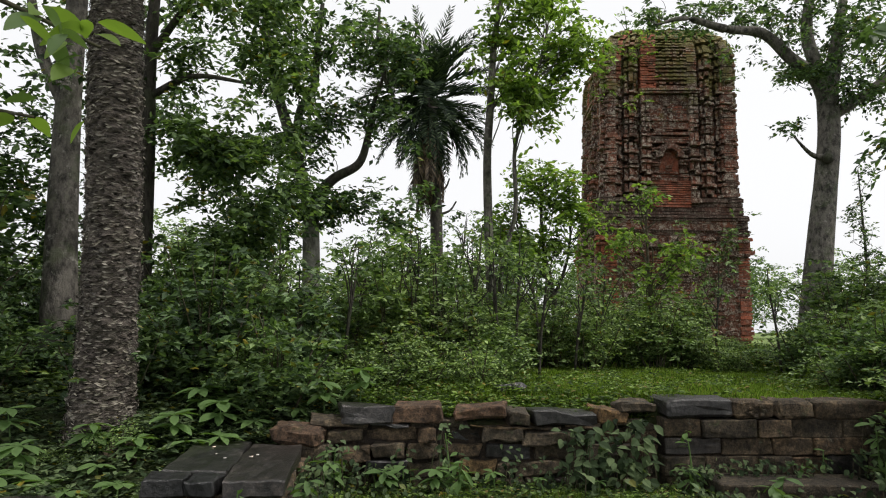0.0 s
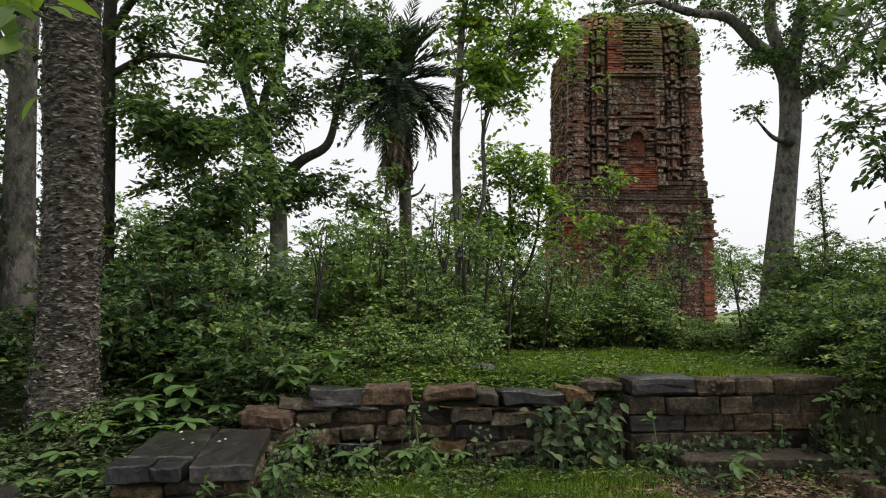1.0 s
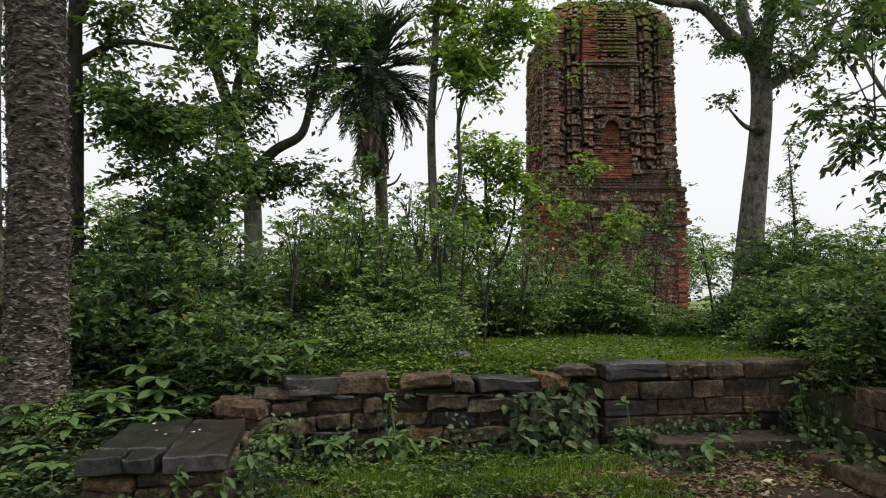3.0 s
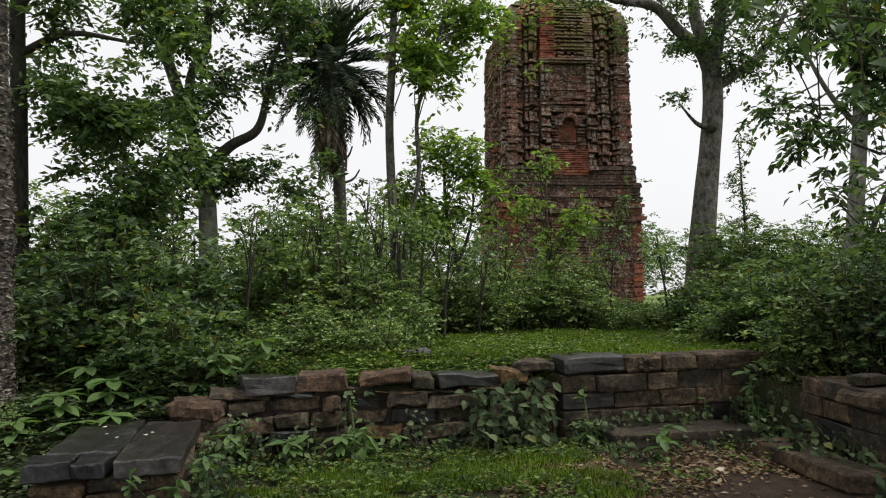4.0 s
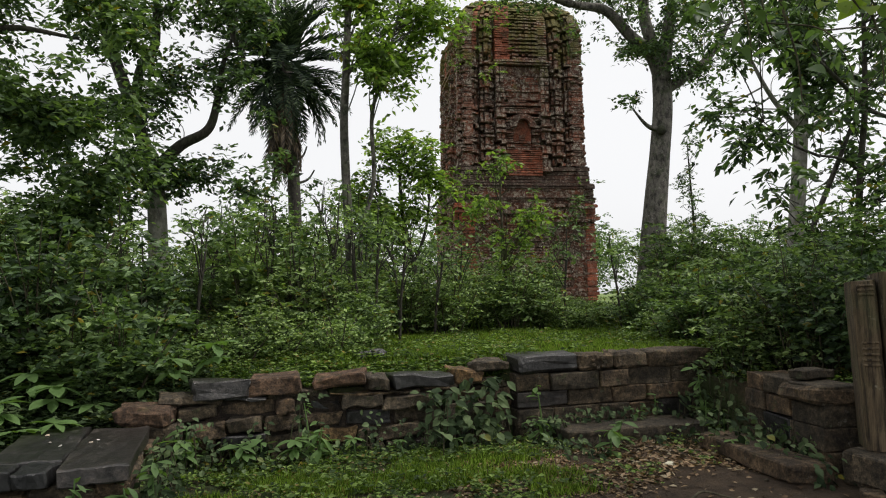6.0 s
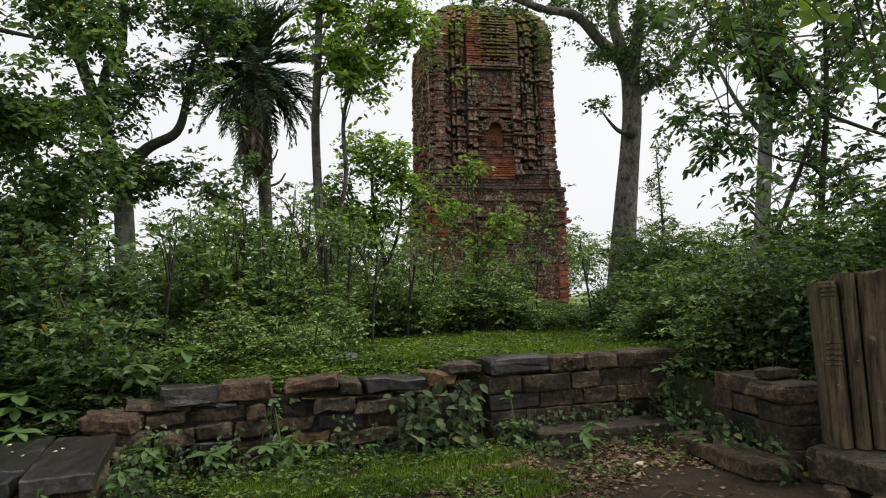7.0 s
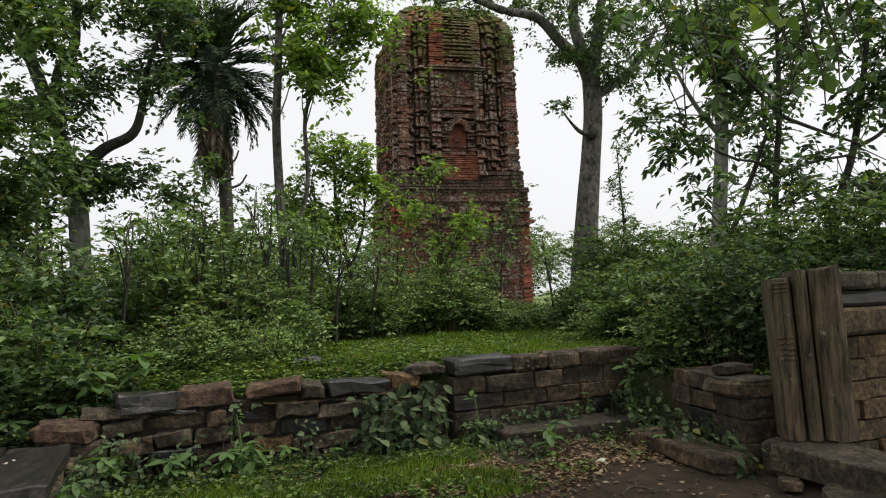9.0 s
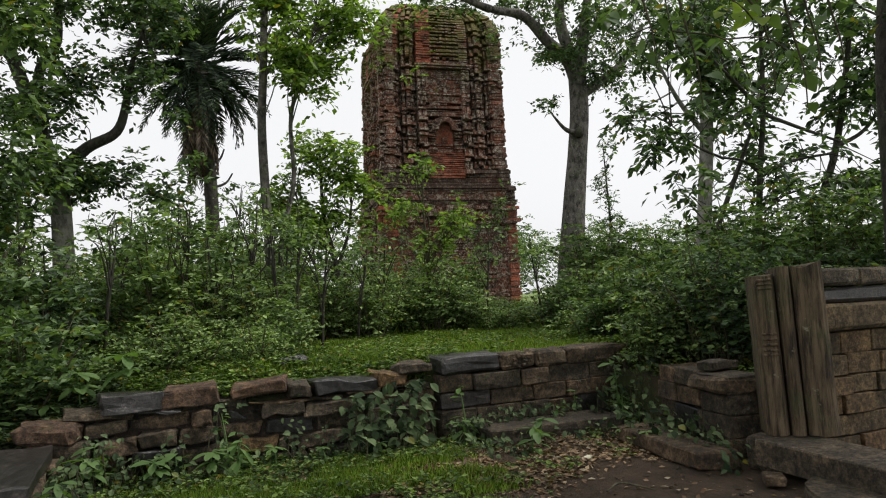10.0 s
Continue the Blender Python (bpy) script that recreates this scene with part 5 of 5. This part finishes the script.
hanging_branch("leafy twig with broad fresh green leaves", [(-1.75, 1.75, 2.75), (-1.25, 1.8, 2.50), (-0.98, 1.8, 2.38), (-0.80, 1.8, 2.30)], 26, 1, 0.75)
hanging_branch("leafy twig with broad fresh green leaves", [(-1.5, 1.8, 2.15), (-1.15, 1.82, 2.13), (-0.95, 1.8, 2.10)], 14, 2, 0.62)
hanging_branch("thin twig with narrow green leaves", [(-1.3, 2.6, 3.0), (-0.95, 2.6, 2.95), (-0.6, 2.6, 3.0)], 8, 3, 0.8)
# same heart leaves in darker greens, the shade put into their colour
SHADEHEART = [leaf_mesh(M_LEAF_MID, 0.13, 0.105, 0.25, 6, 0.6), leaf_mesh(M_LEAF_DARK, 0.11, 0.09, 0.4, 6, 0.6), leaf_mesh(M_LEAF_MID, 0.10, 0.08, 0.3, 6, 0.6)]
for k, (x, y, z) in enumerate([(3.45, 3.0, 3.22), (3.66, 3.05, 3.26)]):
    hanging_branch("hanging creeper with bright heart-shaped leaves", [(x - 0.15, y, z + 0.45), (x, y, z + 0.16), (x + 0.10, y - 0.03, z + 0.06), (x + 0.20, y, z + 0.02)], 9, 10 + k, 1.0, HEARTLEAF)
for k, (x, y, z, n) in enumerate([(3.85, 3.1, 3.05, 12), (4.15, 3.1, 2.95, 12), (4.45, 3.2, 3.2, 14), (4.85, 3.3, 3.3, 14), (3.5, 3.4, 3.0, 8), (3.3, 3.6, 3.3, 10)]):
    hanging_branch("hanging creeper with heart-shaped leaves coloured dull green for shade", [(x - 0.12, y, z + 0.75), (x - 0.03, y, z + 0.35), (x + 0.03, y - 0.03, z + 0.04), (x + 0.08, y, z - 0.22)], n, 30 + k, 0.95, SHADEHEART)
DARKLEAF = [leaf_mesh(M_LEAF_DARK, 0.19, 0.085, 0.3), leaf_mesh(M_LEAF_DARK, 0.16, 0.075, 0.2), leaf_mesh(M_LEAF_MID, 0.17, 0.08, 0.4)]
for k, (pts, n) in enumerate([([(5.70, 6.0, 5.4), (5.86, 6.0, 4.57), (6.05, 6.0, 4.24), (6.24, 6.0, 3.88)], 34), ([(5.72, 6.0, 5.3), (5.35, 6.0, 4.95), (5.0, 6.0, 4.7), (4.75, 6.0, 4.62)], 26), ([(5.86, 6.0, 4.6), (6.35, 5.7, 4.45), (6.6, 5.6, 4.0), (6.62, 5.6, 3.6)], 26), ([(6.35, 5.7, 4.45), (7.2, 5.8, 4.6), (7.7, 5.8, 4.4), (8.1, 5.8, 4.2)], 26)]):
    hanging_branch("dark hanging twig with broad leaves", pts, n, 50 + k, 1.0, DARKLEAF)


# ---- broad-leaved herbs ----
HERBLEAF = [leaf_mesh(M_HERB, 0.23, 0.095, 0.24, 6, 1.35), leaf_mesh(M_HERB, 0.19, 0.08, 0.12, 6, 1.3), leaf_mesh(M_HERB, 0.21, 0.08, 0.34, 6, 1.3)]


def herb(x, y, height, size=1.0, seed=0, whorls=2, z=None, tall=False, label="broad-leaved green herb with whorled leaves"):
    r = random.Random(seed)
    z = float(ground_height(x, y)) - 0.02 if z is None else z
    t = thing("herb", label, "herb", pose(x, y, z), group="broad-leaved herbs")
    lx, ly = r.uniform(-0.06, 0.06), r.uniform(-0.06, 0.06)
    stem = tube("stem", [(0, 0, 0), (lx * 0.4, ly * 0.4, height * 0.55), (lx, ly, height)], (0.011, 0.009, 0.005), M_HERB, t, 5, 3)
    if tall:
        for i in range(r.randint(14, 19)):
            h = height * r.uniform(0.1, 1.05)
            child("leaf", r.choice(HERBLEAF), stem, m=pose(lx * h / height + r.uniform(-0.03, 0.03), ly * h / height + r.uniform(-0.03, 0.03), h, r.uniform(-35, 20), r.uniform(-25, 25), r.uniform(0, 360)) @ Matrix.Scale(size * r.uniform(0.8, 1.5), 4))
        return t
    for w in range(whorls):
        h = height * (1 - 0.27 * w)
        n = r.randint(7, 9)
        a0 = r.uniform(0, 360)
        for i in range(n):
            child("leaf", r.choice(HERBLEAF), stem, m=pose(lx * h / height, ly * h / height, h, r.uniform(-12, 18) - 9 * w, r.uniform(-14, 14), a0 + 360 * i / n + r.uniform(-14, 14)) @ Matrix.Scale(size * r.uniform(0.75, 1.1), 4))
    return t


for k, (x, y, h, s) in enumerate([(-2.95, 6.25, 0.30, 1.0), (-3.3, 6.7, 0.42, 1.1), (-3.0, 5.8, 0.2, 0.9), (-2.05, 6.35, 0.28, 0.95), (-1.86, 6.75, 0.34, 1.0), (-1.50, 6.95, 0.42, 1.1), (-1.36, 6.62, 0.22, 0.95), (-1.70, 6.45, 0.20, 0.9),
                                  (-1.15, 6.95, 0.22, 0.9), (-2.3, 6.1, 0.18, 0.8), (-1.75, 7.2, 0.45, 1.1), (-2.35, 5.55, 0.16, 0.8), (-2.0, 5.7, 0.18, 0.8), (-1.72, 4.62, 0.22, 0.85), (-0.14, 7.15, 0.50, 1.05), (-0.50, 7.3, 0.46, 0.95),
                                  (-1.55, 7.4, 0.3, 1.0), (-2.9, 5.4, 0.2, 0.9), (-2.6, 5.9, 0.15, 0.9), (-0.8, 7.3, 0.2, 0.8), (-0.42, 6.35, 0.36, 0.8), (0.15, 6.42, 0.26, 0.7), (0.55, 6.35, 0.30, 0.75), (1.15, 6.4, 0.22, 0.6), (-2.5, 6.6, 0.3, 1.0)]):
    herb(x, y, h, s * 1.12, 200 + k, 2 if h > 0.25 else 1)
# smaller weeds at the wall foot
for k, (x, y, h, s) in enumerate([(-0.36, 6.55, 0.45, 0.66), (0.30, 6.45, 0.30, 0.62), (0.78, 6.35, 0.36, 0.62), (0.75, 6.55, 0.55, 0.45), (0.05, 6.5, 0.25, 0.5), (-0.62, 5.0, 0.32, 0.5), (-0.50, 5.3, 0.42, 0.5), (-0.95, 4.95, 0.42, 0.4), (3.15, 6.5, 0.62, 0.5), (3.1, 6.45, 0.3, 0.5),
                                  (3.50, 5.78, 0.30, 0.72), (3.75, 6.05, 0.28, 0.6), (4.55, 6.55, 0.42, 0.5), (5.02, 6.35, 0.72, 0.55), (4.95, 6.2, 0.4, 0.55), (5.1, 6.1, 0.3, 0.5), (4.55, 5.6, 0.16, 0.45), (4.45, 5.2, 0.2, 0.45), (4.2, 6.45, 0.3, 0.4), (1.6, 6.3, 0.2, 0.4), (2.1, 6.2, 0.2, 0.45)]):
    herb(x, y, h, s, 300 + k, 1, tall=h > 0.26, label="small green weed at the wall foot")


# ---- creepers with small heart-shaped leaves ----
def creeper(label, boxes, leaf, seed):
    """boxes: centre, half size, leaves."""
    rg = np.random.default_rng(seed)
    c0 = np.array(boxes[0][0])
    base = np.array((c0[0], c0[1], float(ground_height(c0[0], c0[1]))))
    t = thing("creeper", label, "creeper", pose(*base))
    arr = []
    stems = []
    for c, h, n in boxes:
        p = np.array(c) - base + rg.uniform(-1, 1, (n, 3)) * np.array(h)
        aim = np.stack([rg.normal(0, 0.8, n), rg.normal(-0.6, 0.5, n), rg.uniform(-0.9, 0.1, n)], 1)
        up = np.stack([rg.normal(0, 0.4, n), rg.normal(-0.5, 0.4, n), rg.uniform(0.4, 1.1, n)], 1)
        ln = leaf * rg.uniform(0.6, 1.25, n)
        arr.append(leaf_arrays(p, aim, up, ln, ln * 0.72, LEAF6))
        for i in range(0, n, 6):
            q = p[i] + np.array([rg.uniform(-0.12, 0.12), rg.uniform(0, 0.1), 0])
            stems.append(tube_arrays([(q[0], q[1], 0.0), (p[i] + q) / 2 * np.array([1, 1, 0.6]), p[i]], [0.006, 0.005, 0.003], 4, 3))
    v, f = join(arr)
    child("foliage", mesh_of("foliage", v, f, M_CREEPER), t)
    v, f = join(stems)
    tagged(child("vine_stem", mesh_of("vine_stem", v, f, M_STEM, True), t), kind="stuff")


creeper("bushy creeper with heart-shaped leaves against the wall", [((2.28, 6.42, 0.42), (0.40, 0.16, 0.20), 105), ((2.20, 6.35, 0.2), (0.42, 0.2, 0.18), 105), ((2.5, 6.5, 0.62), (0.25, 0.1, 0.10), 26), ((1.98, 6.45, 0.58), (0.2, 0.12, 0.08), 18)], 0.122, 1)
creeper("low creeper trailing along the wall and step", [((3.4, 6.5, 0.22), (0.4, 0.08, 0.06), 70), ((4.0, 6.5, 0.24), (0.6, 0.08, 0.10), 100), ((3.2, 5.9, 0.08), (0.3, 0.25, 0.08), 90), ((3.15, 6.45, 0.12), (0.2, 0.12, 0.12), 50)], 0.065, 2)
creeper("creeper over the fallen slab", [((4.90, 5.0, 0.2), (0.18, 0.42, 0.15), 110), ((4.62, 5.05, 0.16), (0.22, 0.5, 0.10), 110), ((4.55, 4.4, 0.12), (0.16, 0.22, 0.10), 50), ((4.75, 5.6, 0.22), (0.3, 0.3, 0.15), 70)], 0.085, 3)
creeper("leafy creeper in the wall corner", [((4.95, 6.35, 0.25), (0.3, 0.2, 0.2), 80), ((5.25, 6.25, 0.5), (0.3, 0.4, 0.35), 190), ((4.5, 6.1, 0.1), (0.5, 0.2, 0.08), 60)], 0.08, 4)
creeper("low creeper along the stub wall", [((-0.48, 5.6, 0.2), (0.12, 0.5, 0.18), 90), ((-0.35, 5.1, 0.1), (0.2, 0.3, 0.08), 70), ((0.3, 6.35, 0.09), (0.7, 0.22, 0.09), 110), ((1.4, 6.35, 0.08), (0.6, 0.22, 0.08), 90), ((-0.3, 6.5, 0.28), (0.16, 0.12, 0.22), 60), ((0.75, 6.55, 0.35), (0.12, 0.08, 0.30), 46), ((1.35, 6.55, 0.25), (0.10, 0.08, 0.2), 26), ((0.3, 6.55, 0.25), (0.12, 0.08, 0.18), 34), ((1.0, 6.5, 0.14), (0.5, 0.12, 0.10), 50), ((0.0, 6.45, 0.18), (0.2, 0.12, 0.14), 46), ((-0.45, 6.2, 0.2), (0.14, 0.3, 0.18), 90), ((1.75, 6.5, 0.2), (0.2, 0.1, 0.16), 50)], 0.065, 5)


# ---- small growth, grass and litter ----
def scatter(n, x0, x1, y0, y1, rg, keep=None):
    p = np.stack([rg.uniform(x0, x1, n), rg.uniform(y0, y1, n)], 1)
    if keep is not None:
        p = p[keep(p[:, 0], p[:, 1])]
    return np.column_stack([p, ground_height(p[:, 0], p[:, 1])])


def patchy(x, y, s, level, off=0.0):
    return np.array([noise.noise(Vector((a * s + off, b * s, off))) > level for a, b in zip(x, y)])


def grass(name, label, pts, height, seed, wide=0.008):
    rg = np.random.default_rng(seed)
    n = len(pts)
    aim = np.stack([rg.normal(0, 0.45, n), rg.normal(0, 0.45, n), np.ones(n)], 1)
    up = rg.normal(size=(n, 3))
    ln = height * rg.uniform(0.5, 1.3, n)
    v, f = leaf_arrays(pts, aim, up, ln, wide * rg.uniform(0.7, 1.4, n))
    tagged(child(name, mesh_of(name, v, f, M_GRASS)), label, "grass", kind="stuff")


rg = np.random.default_rng(55)
grass("terrace_grass", "bright short grass on the terrace", np.vstack([scatter(85000, 0.8, 7.0, 6.9, 11.8, rg), scatter(9000, -0.6, 3.0, 6.95, 9.0, rg)]), 0.085, 1, 0.010)
grass("court_grass", "fresh green grass tufts on the court floor", np.vstack([scatter(56000, -0.5, 2.9, 3.6, 6.3, rg, lambda x, y: patchy(x, y, 1.3, -0.22, 3.0) & (x < 2.1 + 0.3 * (y - 4) + 0.28 * np.sin(5.3 * y) + 0.2 * np.sin(13 * y + 3 * x) + rg.normal(0, 0.22, len(x)))), scatter(52000, -6.0, 6.0, -4.0, 4.6, rg, lambda x, y: patchy(x, y, 0.9, -0.12, 7.0) & ((x < 2.2) | (y < 1.5)) & (y < 4.2 + 0.4 * np.sin(3.1 * x)))]), 0.08, 2)
grass("field_grass", "long grass under the thicket", scatter(26000, -9, 14, 8.5, 17, rg, lambda x, y: ~((x > 0.6) & (x < 6.4) & (y < 11.2))), 0.24, 3, 0.014)


def weeds(name, label, pts, size, seed, material, lift=0.05):
    """Little plants, each a rosette of small leaves."""
    rg = np.random.default_rng(seed)
    per = 6
    c = np.repeat(pts, per, axis=0)
    n = len(c)
    a = rg.uniform(0, 2 * np.pi, n)
    c = c + np.stack([np.cos(a) * 0.012, np.sin(a) * 0.012, np.repeat(rg.uniform(0.01, lift * 2, len(pts)), per)], 1)
    aim = np.stack([np.cos(a), np.sin(a), rg.uniform(-0.2, 0.5, n)], 1)
    up = np.array([0, 0, 1.0]) + rg.normal(0, 0.3, (n, 3))
    ln = np.repeat(size * rg.uniform(0.6, 1.4, len(pts)), per) * rg.uniform(0.7, 1.2, n)
    v, f = leaf_arrays(c, aim, up, ln, ln * 0.6)
    tagged(child(name, mesh_of(name, v, f, material)), label, "weeds", kind="stuff")


in_slab = lambda x, y: ~((x > -1.62) & (x < -0.62) & (y > 5.05) & (y < 6.7))
weeds("court_weeds", "low leafy weeds on the court floor", np.vstack([scatter(3600, -0.6, 3.4, 3.0, 6.6, rg, lambda x, y: patchy(x, y, 1.6, -0.1, 9.0) & (x < 2.4 + 0.4 * (y - 4.6) + 0.3 * np.sin(4.1 * y + 1) + rg.normal(0, 0.3, len(x)))), scatter(2200, -1.0, 5.5, -4.0, 3.2, rg, lambda x, y: patchy(x, y, 1.1, 0.1, 2.0) & (x < 4.4)), scatter(300, 2.8, 4.6, 4.9, 6.6, rg, lambda x, y: patchy(x, y, 2.2, 0.1, 5.0)), scatter(900, -0.5, 3.0, 5.9, 6.65, rg)]), 0.044, 4, M_WEED)
weeds("bank_weeds", "leafy weeds covering the bank", np.vstack([scatter(6500, -6.5, -0.6, 3.0, 8.6, rg, lambda x, y: in_slab(x, y) & (y > 3.7 + 0.6 * np.sin(2.3 * x))), scatter(2600, -8.0, -0.4, -3.0, 4.4, rg, lambda x, y: patchy(x, y, 0.8, 0.08, 3.0)), scatter(2200, -2.4, -0.2, 6.7, 7.9, rg)]), 0.075, 5, M_CREEPER, 0.09)
weeds("terrace_weeds", "mixed weeds along the terrace edge", np.vstack([scatter(3000, -1.3, 1.6, 6.9, 9.0, rg), scatter(1600, -0.5, 2.9, 6.85, 7.4, rg), scatter(900, 1.4, 3.4, 6.95, 9.4, rg), scatter(600, 3.0, 6.5, 8.5, 11.2, rg), scatter(1500, 2.9, 6.6, 7.0, 9.5, rg, lambda x, y: patchy(x, y, 1.7, 0.0, 4.0)), scatter(1800, 5.2, 8.0, 4.5, 8.0, rg)]), 0.048, 6, M_WEED, 0.06)
weeds("thicket_undergrowth", "dark undergrowth beneath the thicket", scatter(9000, -9, 13, 8.0, 14.5, rg, lambda x, y: ~((x > 0.9) & (x < 6.3) & (y < 10.9))), 0.10, 7, M_SHRUB, 0.16)


def litter(name, label, pts, size, seed):
    rg = np.random.default_rng(seed)
    n = len(pts)
    a = rg.uniform(0, 2 * np.pi, n)
    aim = np.stack([np.cos(a), np.sin(a), rg.normal(0, 0.25, n)], 1)
    up = np.array([0, 0, 1.0]) + rg.normal(0, 0.35, (n, 3))
    ln = size * rg.uniform(0.5, 1.3, n)
    v, f = leaf_arrays(pts + np.array([0, 0, 0.012]), aim, up, ln, ln * rg.uniform(0.4, 0.7, n))
    tagged(child(name, mesh_of(name, v, f, M_LITTER)), label, "leaf litter", kind="stuff")


litter("leaf_litter", "brown dead leaves on bare earth", np.vstack([scatter(7200, 1.7, 4.8, 4.6, 6.4, rg, lambda x, y: patchy(x, y, 1.4, -0.38, 2.0) & (y > 4.85 + 0.2 * np.sin(3.7 * x) + rg.normal(0, 0.12, len(x)))), scatter(1100, 0.2, 3.0, 5.6, 6.6, rg), scatter(150, 2.4, 4.6, 3.2, 4.9, rg), scatter(600, -0.5, 3.0, 4.0, 6.0, rg)]), 0.060, 8)
tagged(part("paper_scrap", rough_block(0.09, 0.06, 0.02, 0.008, 0.012, 4), leaf_mat("pale_paper", (0.62, 0.58, 0.48), (0.72, 0.68, 0.58), (0.82, 0.78, 0.68), through_light=0.1, tint=(1, 1, 1)), None, m=pose(3.74, 5.20, 0.02, 4, 6, 30)), "crumpled white paper scrap on dead leaves", "litter")
tagged(tube("fallen_twig", [(3.25, 4.28, 0.02), (3.4, 4.33, 0.05), (3.52, 4.25, 0.03), (3.58, 4.12, 0.02)], (0.009, 0.009, 0.008, 0.005), M_STEM), "curved bare twig lying on earth", "twig")

M_CHALK = stone_mat("chalky_white", (0.55, 0.55, 0.53), (0.68, 0.68, 0.66), (0.8, 0.8, 0.78), moss_at=0.95, patch_at=0.95)
for k, (x, y) in enumerate([(-1.33, 6.05), (-1.16, 6.30), (-1.22, 5.88), (-0.98, 6.02), (-1.02, 5.94), (-1.42, 6.38)]):
    lone_stone("bird_dropping", "small white bird dropping on the dark slab", (0.022 + 0.006 * (k % 3), 0.02, 0.007), (x, y, 0.449), M_CHALK, (0, 0, 40 * k), 0.003, 0.003, 700 + k, 0, "dropping", "droppings on the slab")
rp = random.Random(77)
for k in range(26):
    x, y = rp.uniform(2.5, 4.4), rp.uniform(3.7, 5.3)
    w = rp.uniform(0.02, 0.05)
    lone_stone("pebble", "small brown pebble on bare earth", (w, w * rp.uniform(0.6, 0.9), w * 0.5), (x, y, float(ground_height(x, y)) - 0.004), rp.choice((M_STONE, M_WARMSTONE, M_PILLAR)), (0, 0, rp.uniform(0, 180)), w * 0.2, w * 0.1, 800 + k, 0, "pebble", "pebbles on the bare earth")


# ---- plants rooted on the tower ----
def tower_plant(x, y, z, n, spread, leaf_len, seed, material, drop=0.2):
    rg = np.random.default_rng(seed)
    t = thing("tower_plant", "small leafy plant rooted in the tower bricks", "plant", pose(x, y, z), group="plants on the tower")
    c = rg.normal(0, 1, (n, 3)) * np.array(spread)
    d = rg.normal(size=(n, 3))
    d[:, 1] -= 0.6
    v, f = shoots(rg, c, d, rg.uniform(0.3, 0.6, n), 10, leaf_len, 0.4, drop)
    child("foliage", mesh_of("foliage", v, f, material), t)
    arr = [tube_arrays([(0, 0.1, -0.1), q * 0.5, q], [0.012, 0.009, 0.005], 4, 3) for q in c[::2]]
    v, f = join(arr)
    tagged(child("stem_tangle", mesh_of("stem_tangle", v, f, M_STEM, True), t), kind="stuff")


for k, (x, y, z, n, sp, m_) in enumerate([(8.6, 21.8, 12.0, 16, (0.5, 0.3, 0.35), M_LEAF_LIGHT), (9.6, 21.9, 12.3, 14, (0.5, 0.3, 0.25), M_LEAF_LIGHT), (11.6, 21.6, 11.6, 14, (0.4, 0.3, 0.4), M_LEAF_MID), (7.7, 22.3, 10.6, 10, (0.15, 0.2, 0.4), M_LEAF_LIGHT),
                                          (8.5, 21.6, 9.4, 5, (0.25, 0.1, 0.1), M_LEAF_LIGHT), (11.9, 21.4, 10.3, 6, (0.2, 0.1, 0.4), M_LEAF_MID), (7.6, 21.3, 4.9, 24, (0.5, 0.2, 0.5), M_LEAF_LIGHT), (9.7, 21.0, 4.4, 16, (0.5, 0.2, 0.3), M_LEAF_MID), (10.9, 21.0, 4.0, 16, (0.6, 0.2, 0.3), M_LEAF_MID), (11.7, 20.9, 4.9, 16, (0.35, 0.2, 0.4), M_LEAF_MID), (7.3, 21.4, 3.1, 20, (0.4, 0.2, 0.4), M_LEAF_MID), (9.0, 21.75, 11.2, 10, (0.35, 0.1, 0.4), M_LEAF_LIGHT), (8.1, 21.9, 11.3, 8, (0.2, 0.15, 0.4), M_LEAF_LIGHT), (12.0, 21.5, 11.0, 9, (0.2, 0.1, 0.35), M_LEAF_MID), (10.4, 21.9, 12.4, 10, (0.6, 0.2, 0.15), M_LEAF_MID)]):
    tower_plant(x, y, z, n, sp, 0.17, 400 + k, m_)


# ---- distant tree line beyond the meadow ----
def far_tree(x, y, h, r_, seed, m_):
    z = float(ground_height(x, y))
    tree("distant_tree", "distant rounded green tree beyond the meadow", [([(x, y, z), (x + 0.2, y, z + h * 0.35), (x, y, z + h * 0.7)], (0.3, 0.22, 0.1))],
         [((x, y, z + h * 0.62), (r_, r_ * 0.8, h * 0.36), 90), ((x + r_ * 0.6, y, z + h * 0.45), (r_ * 0.7, r_ * 0.6, h * 0.25), 40)], m_, M_DARKBARK, 0.42, 40, 1.3, seed=seed, sides=8, twigs=False)


for k in range(17):
    far_tree(-34 + k * 6.4 + rs.uniform(-2, 2), rs.uniform(52, 66), rs.uniform(5.5, 9.5), rs.uniform(3.6, 5.4), 600 + k, M_LEAF_MID if k % 3 else M_SHRUB_B)
knot = bmesh.new()
bmesh.ops.create_uvsphere(knot, u_segments=14, v_segments=9, radius=0.16)
for v in knot.verts:
    v.co += noise.noise_vector(v.co * 9) * 0.03
grey = bpy.data.objects["leaning_grey_tree"]
part("knot", knot, M_DARKBARK, grey, "dark knot on the trunk", True, pose(12.86 - 12.4, 17.66 - 18, 6.62 - 0.9))
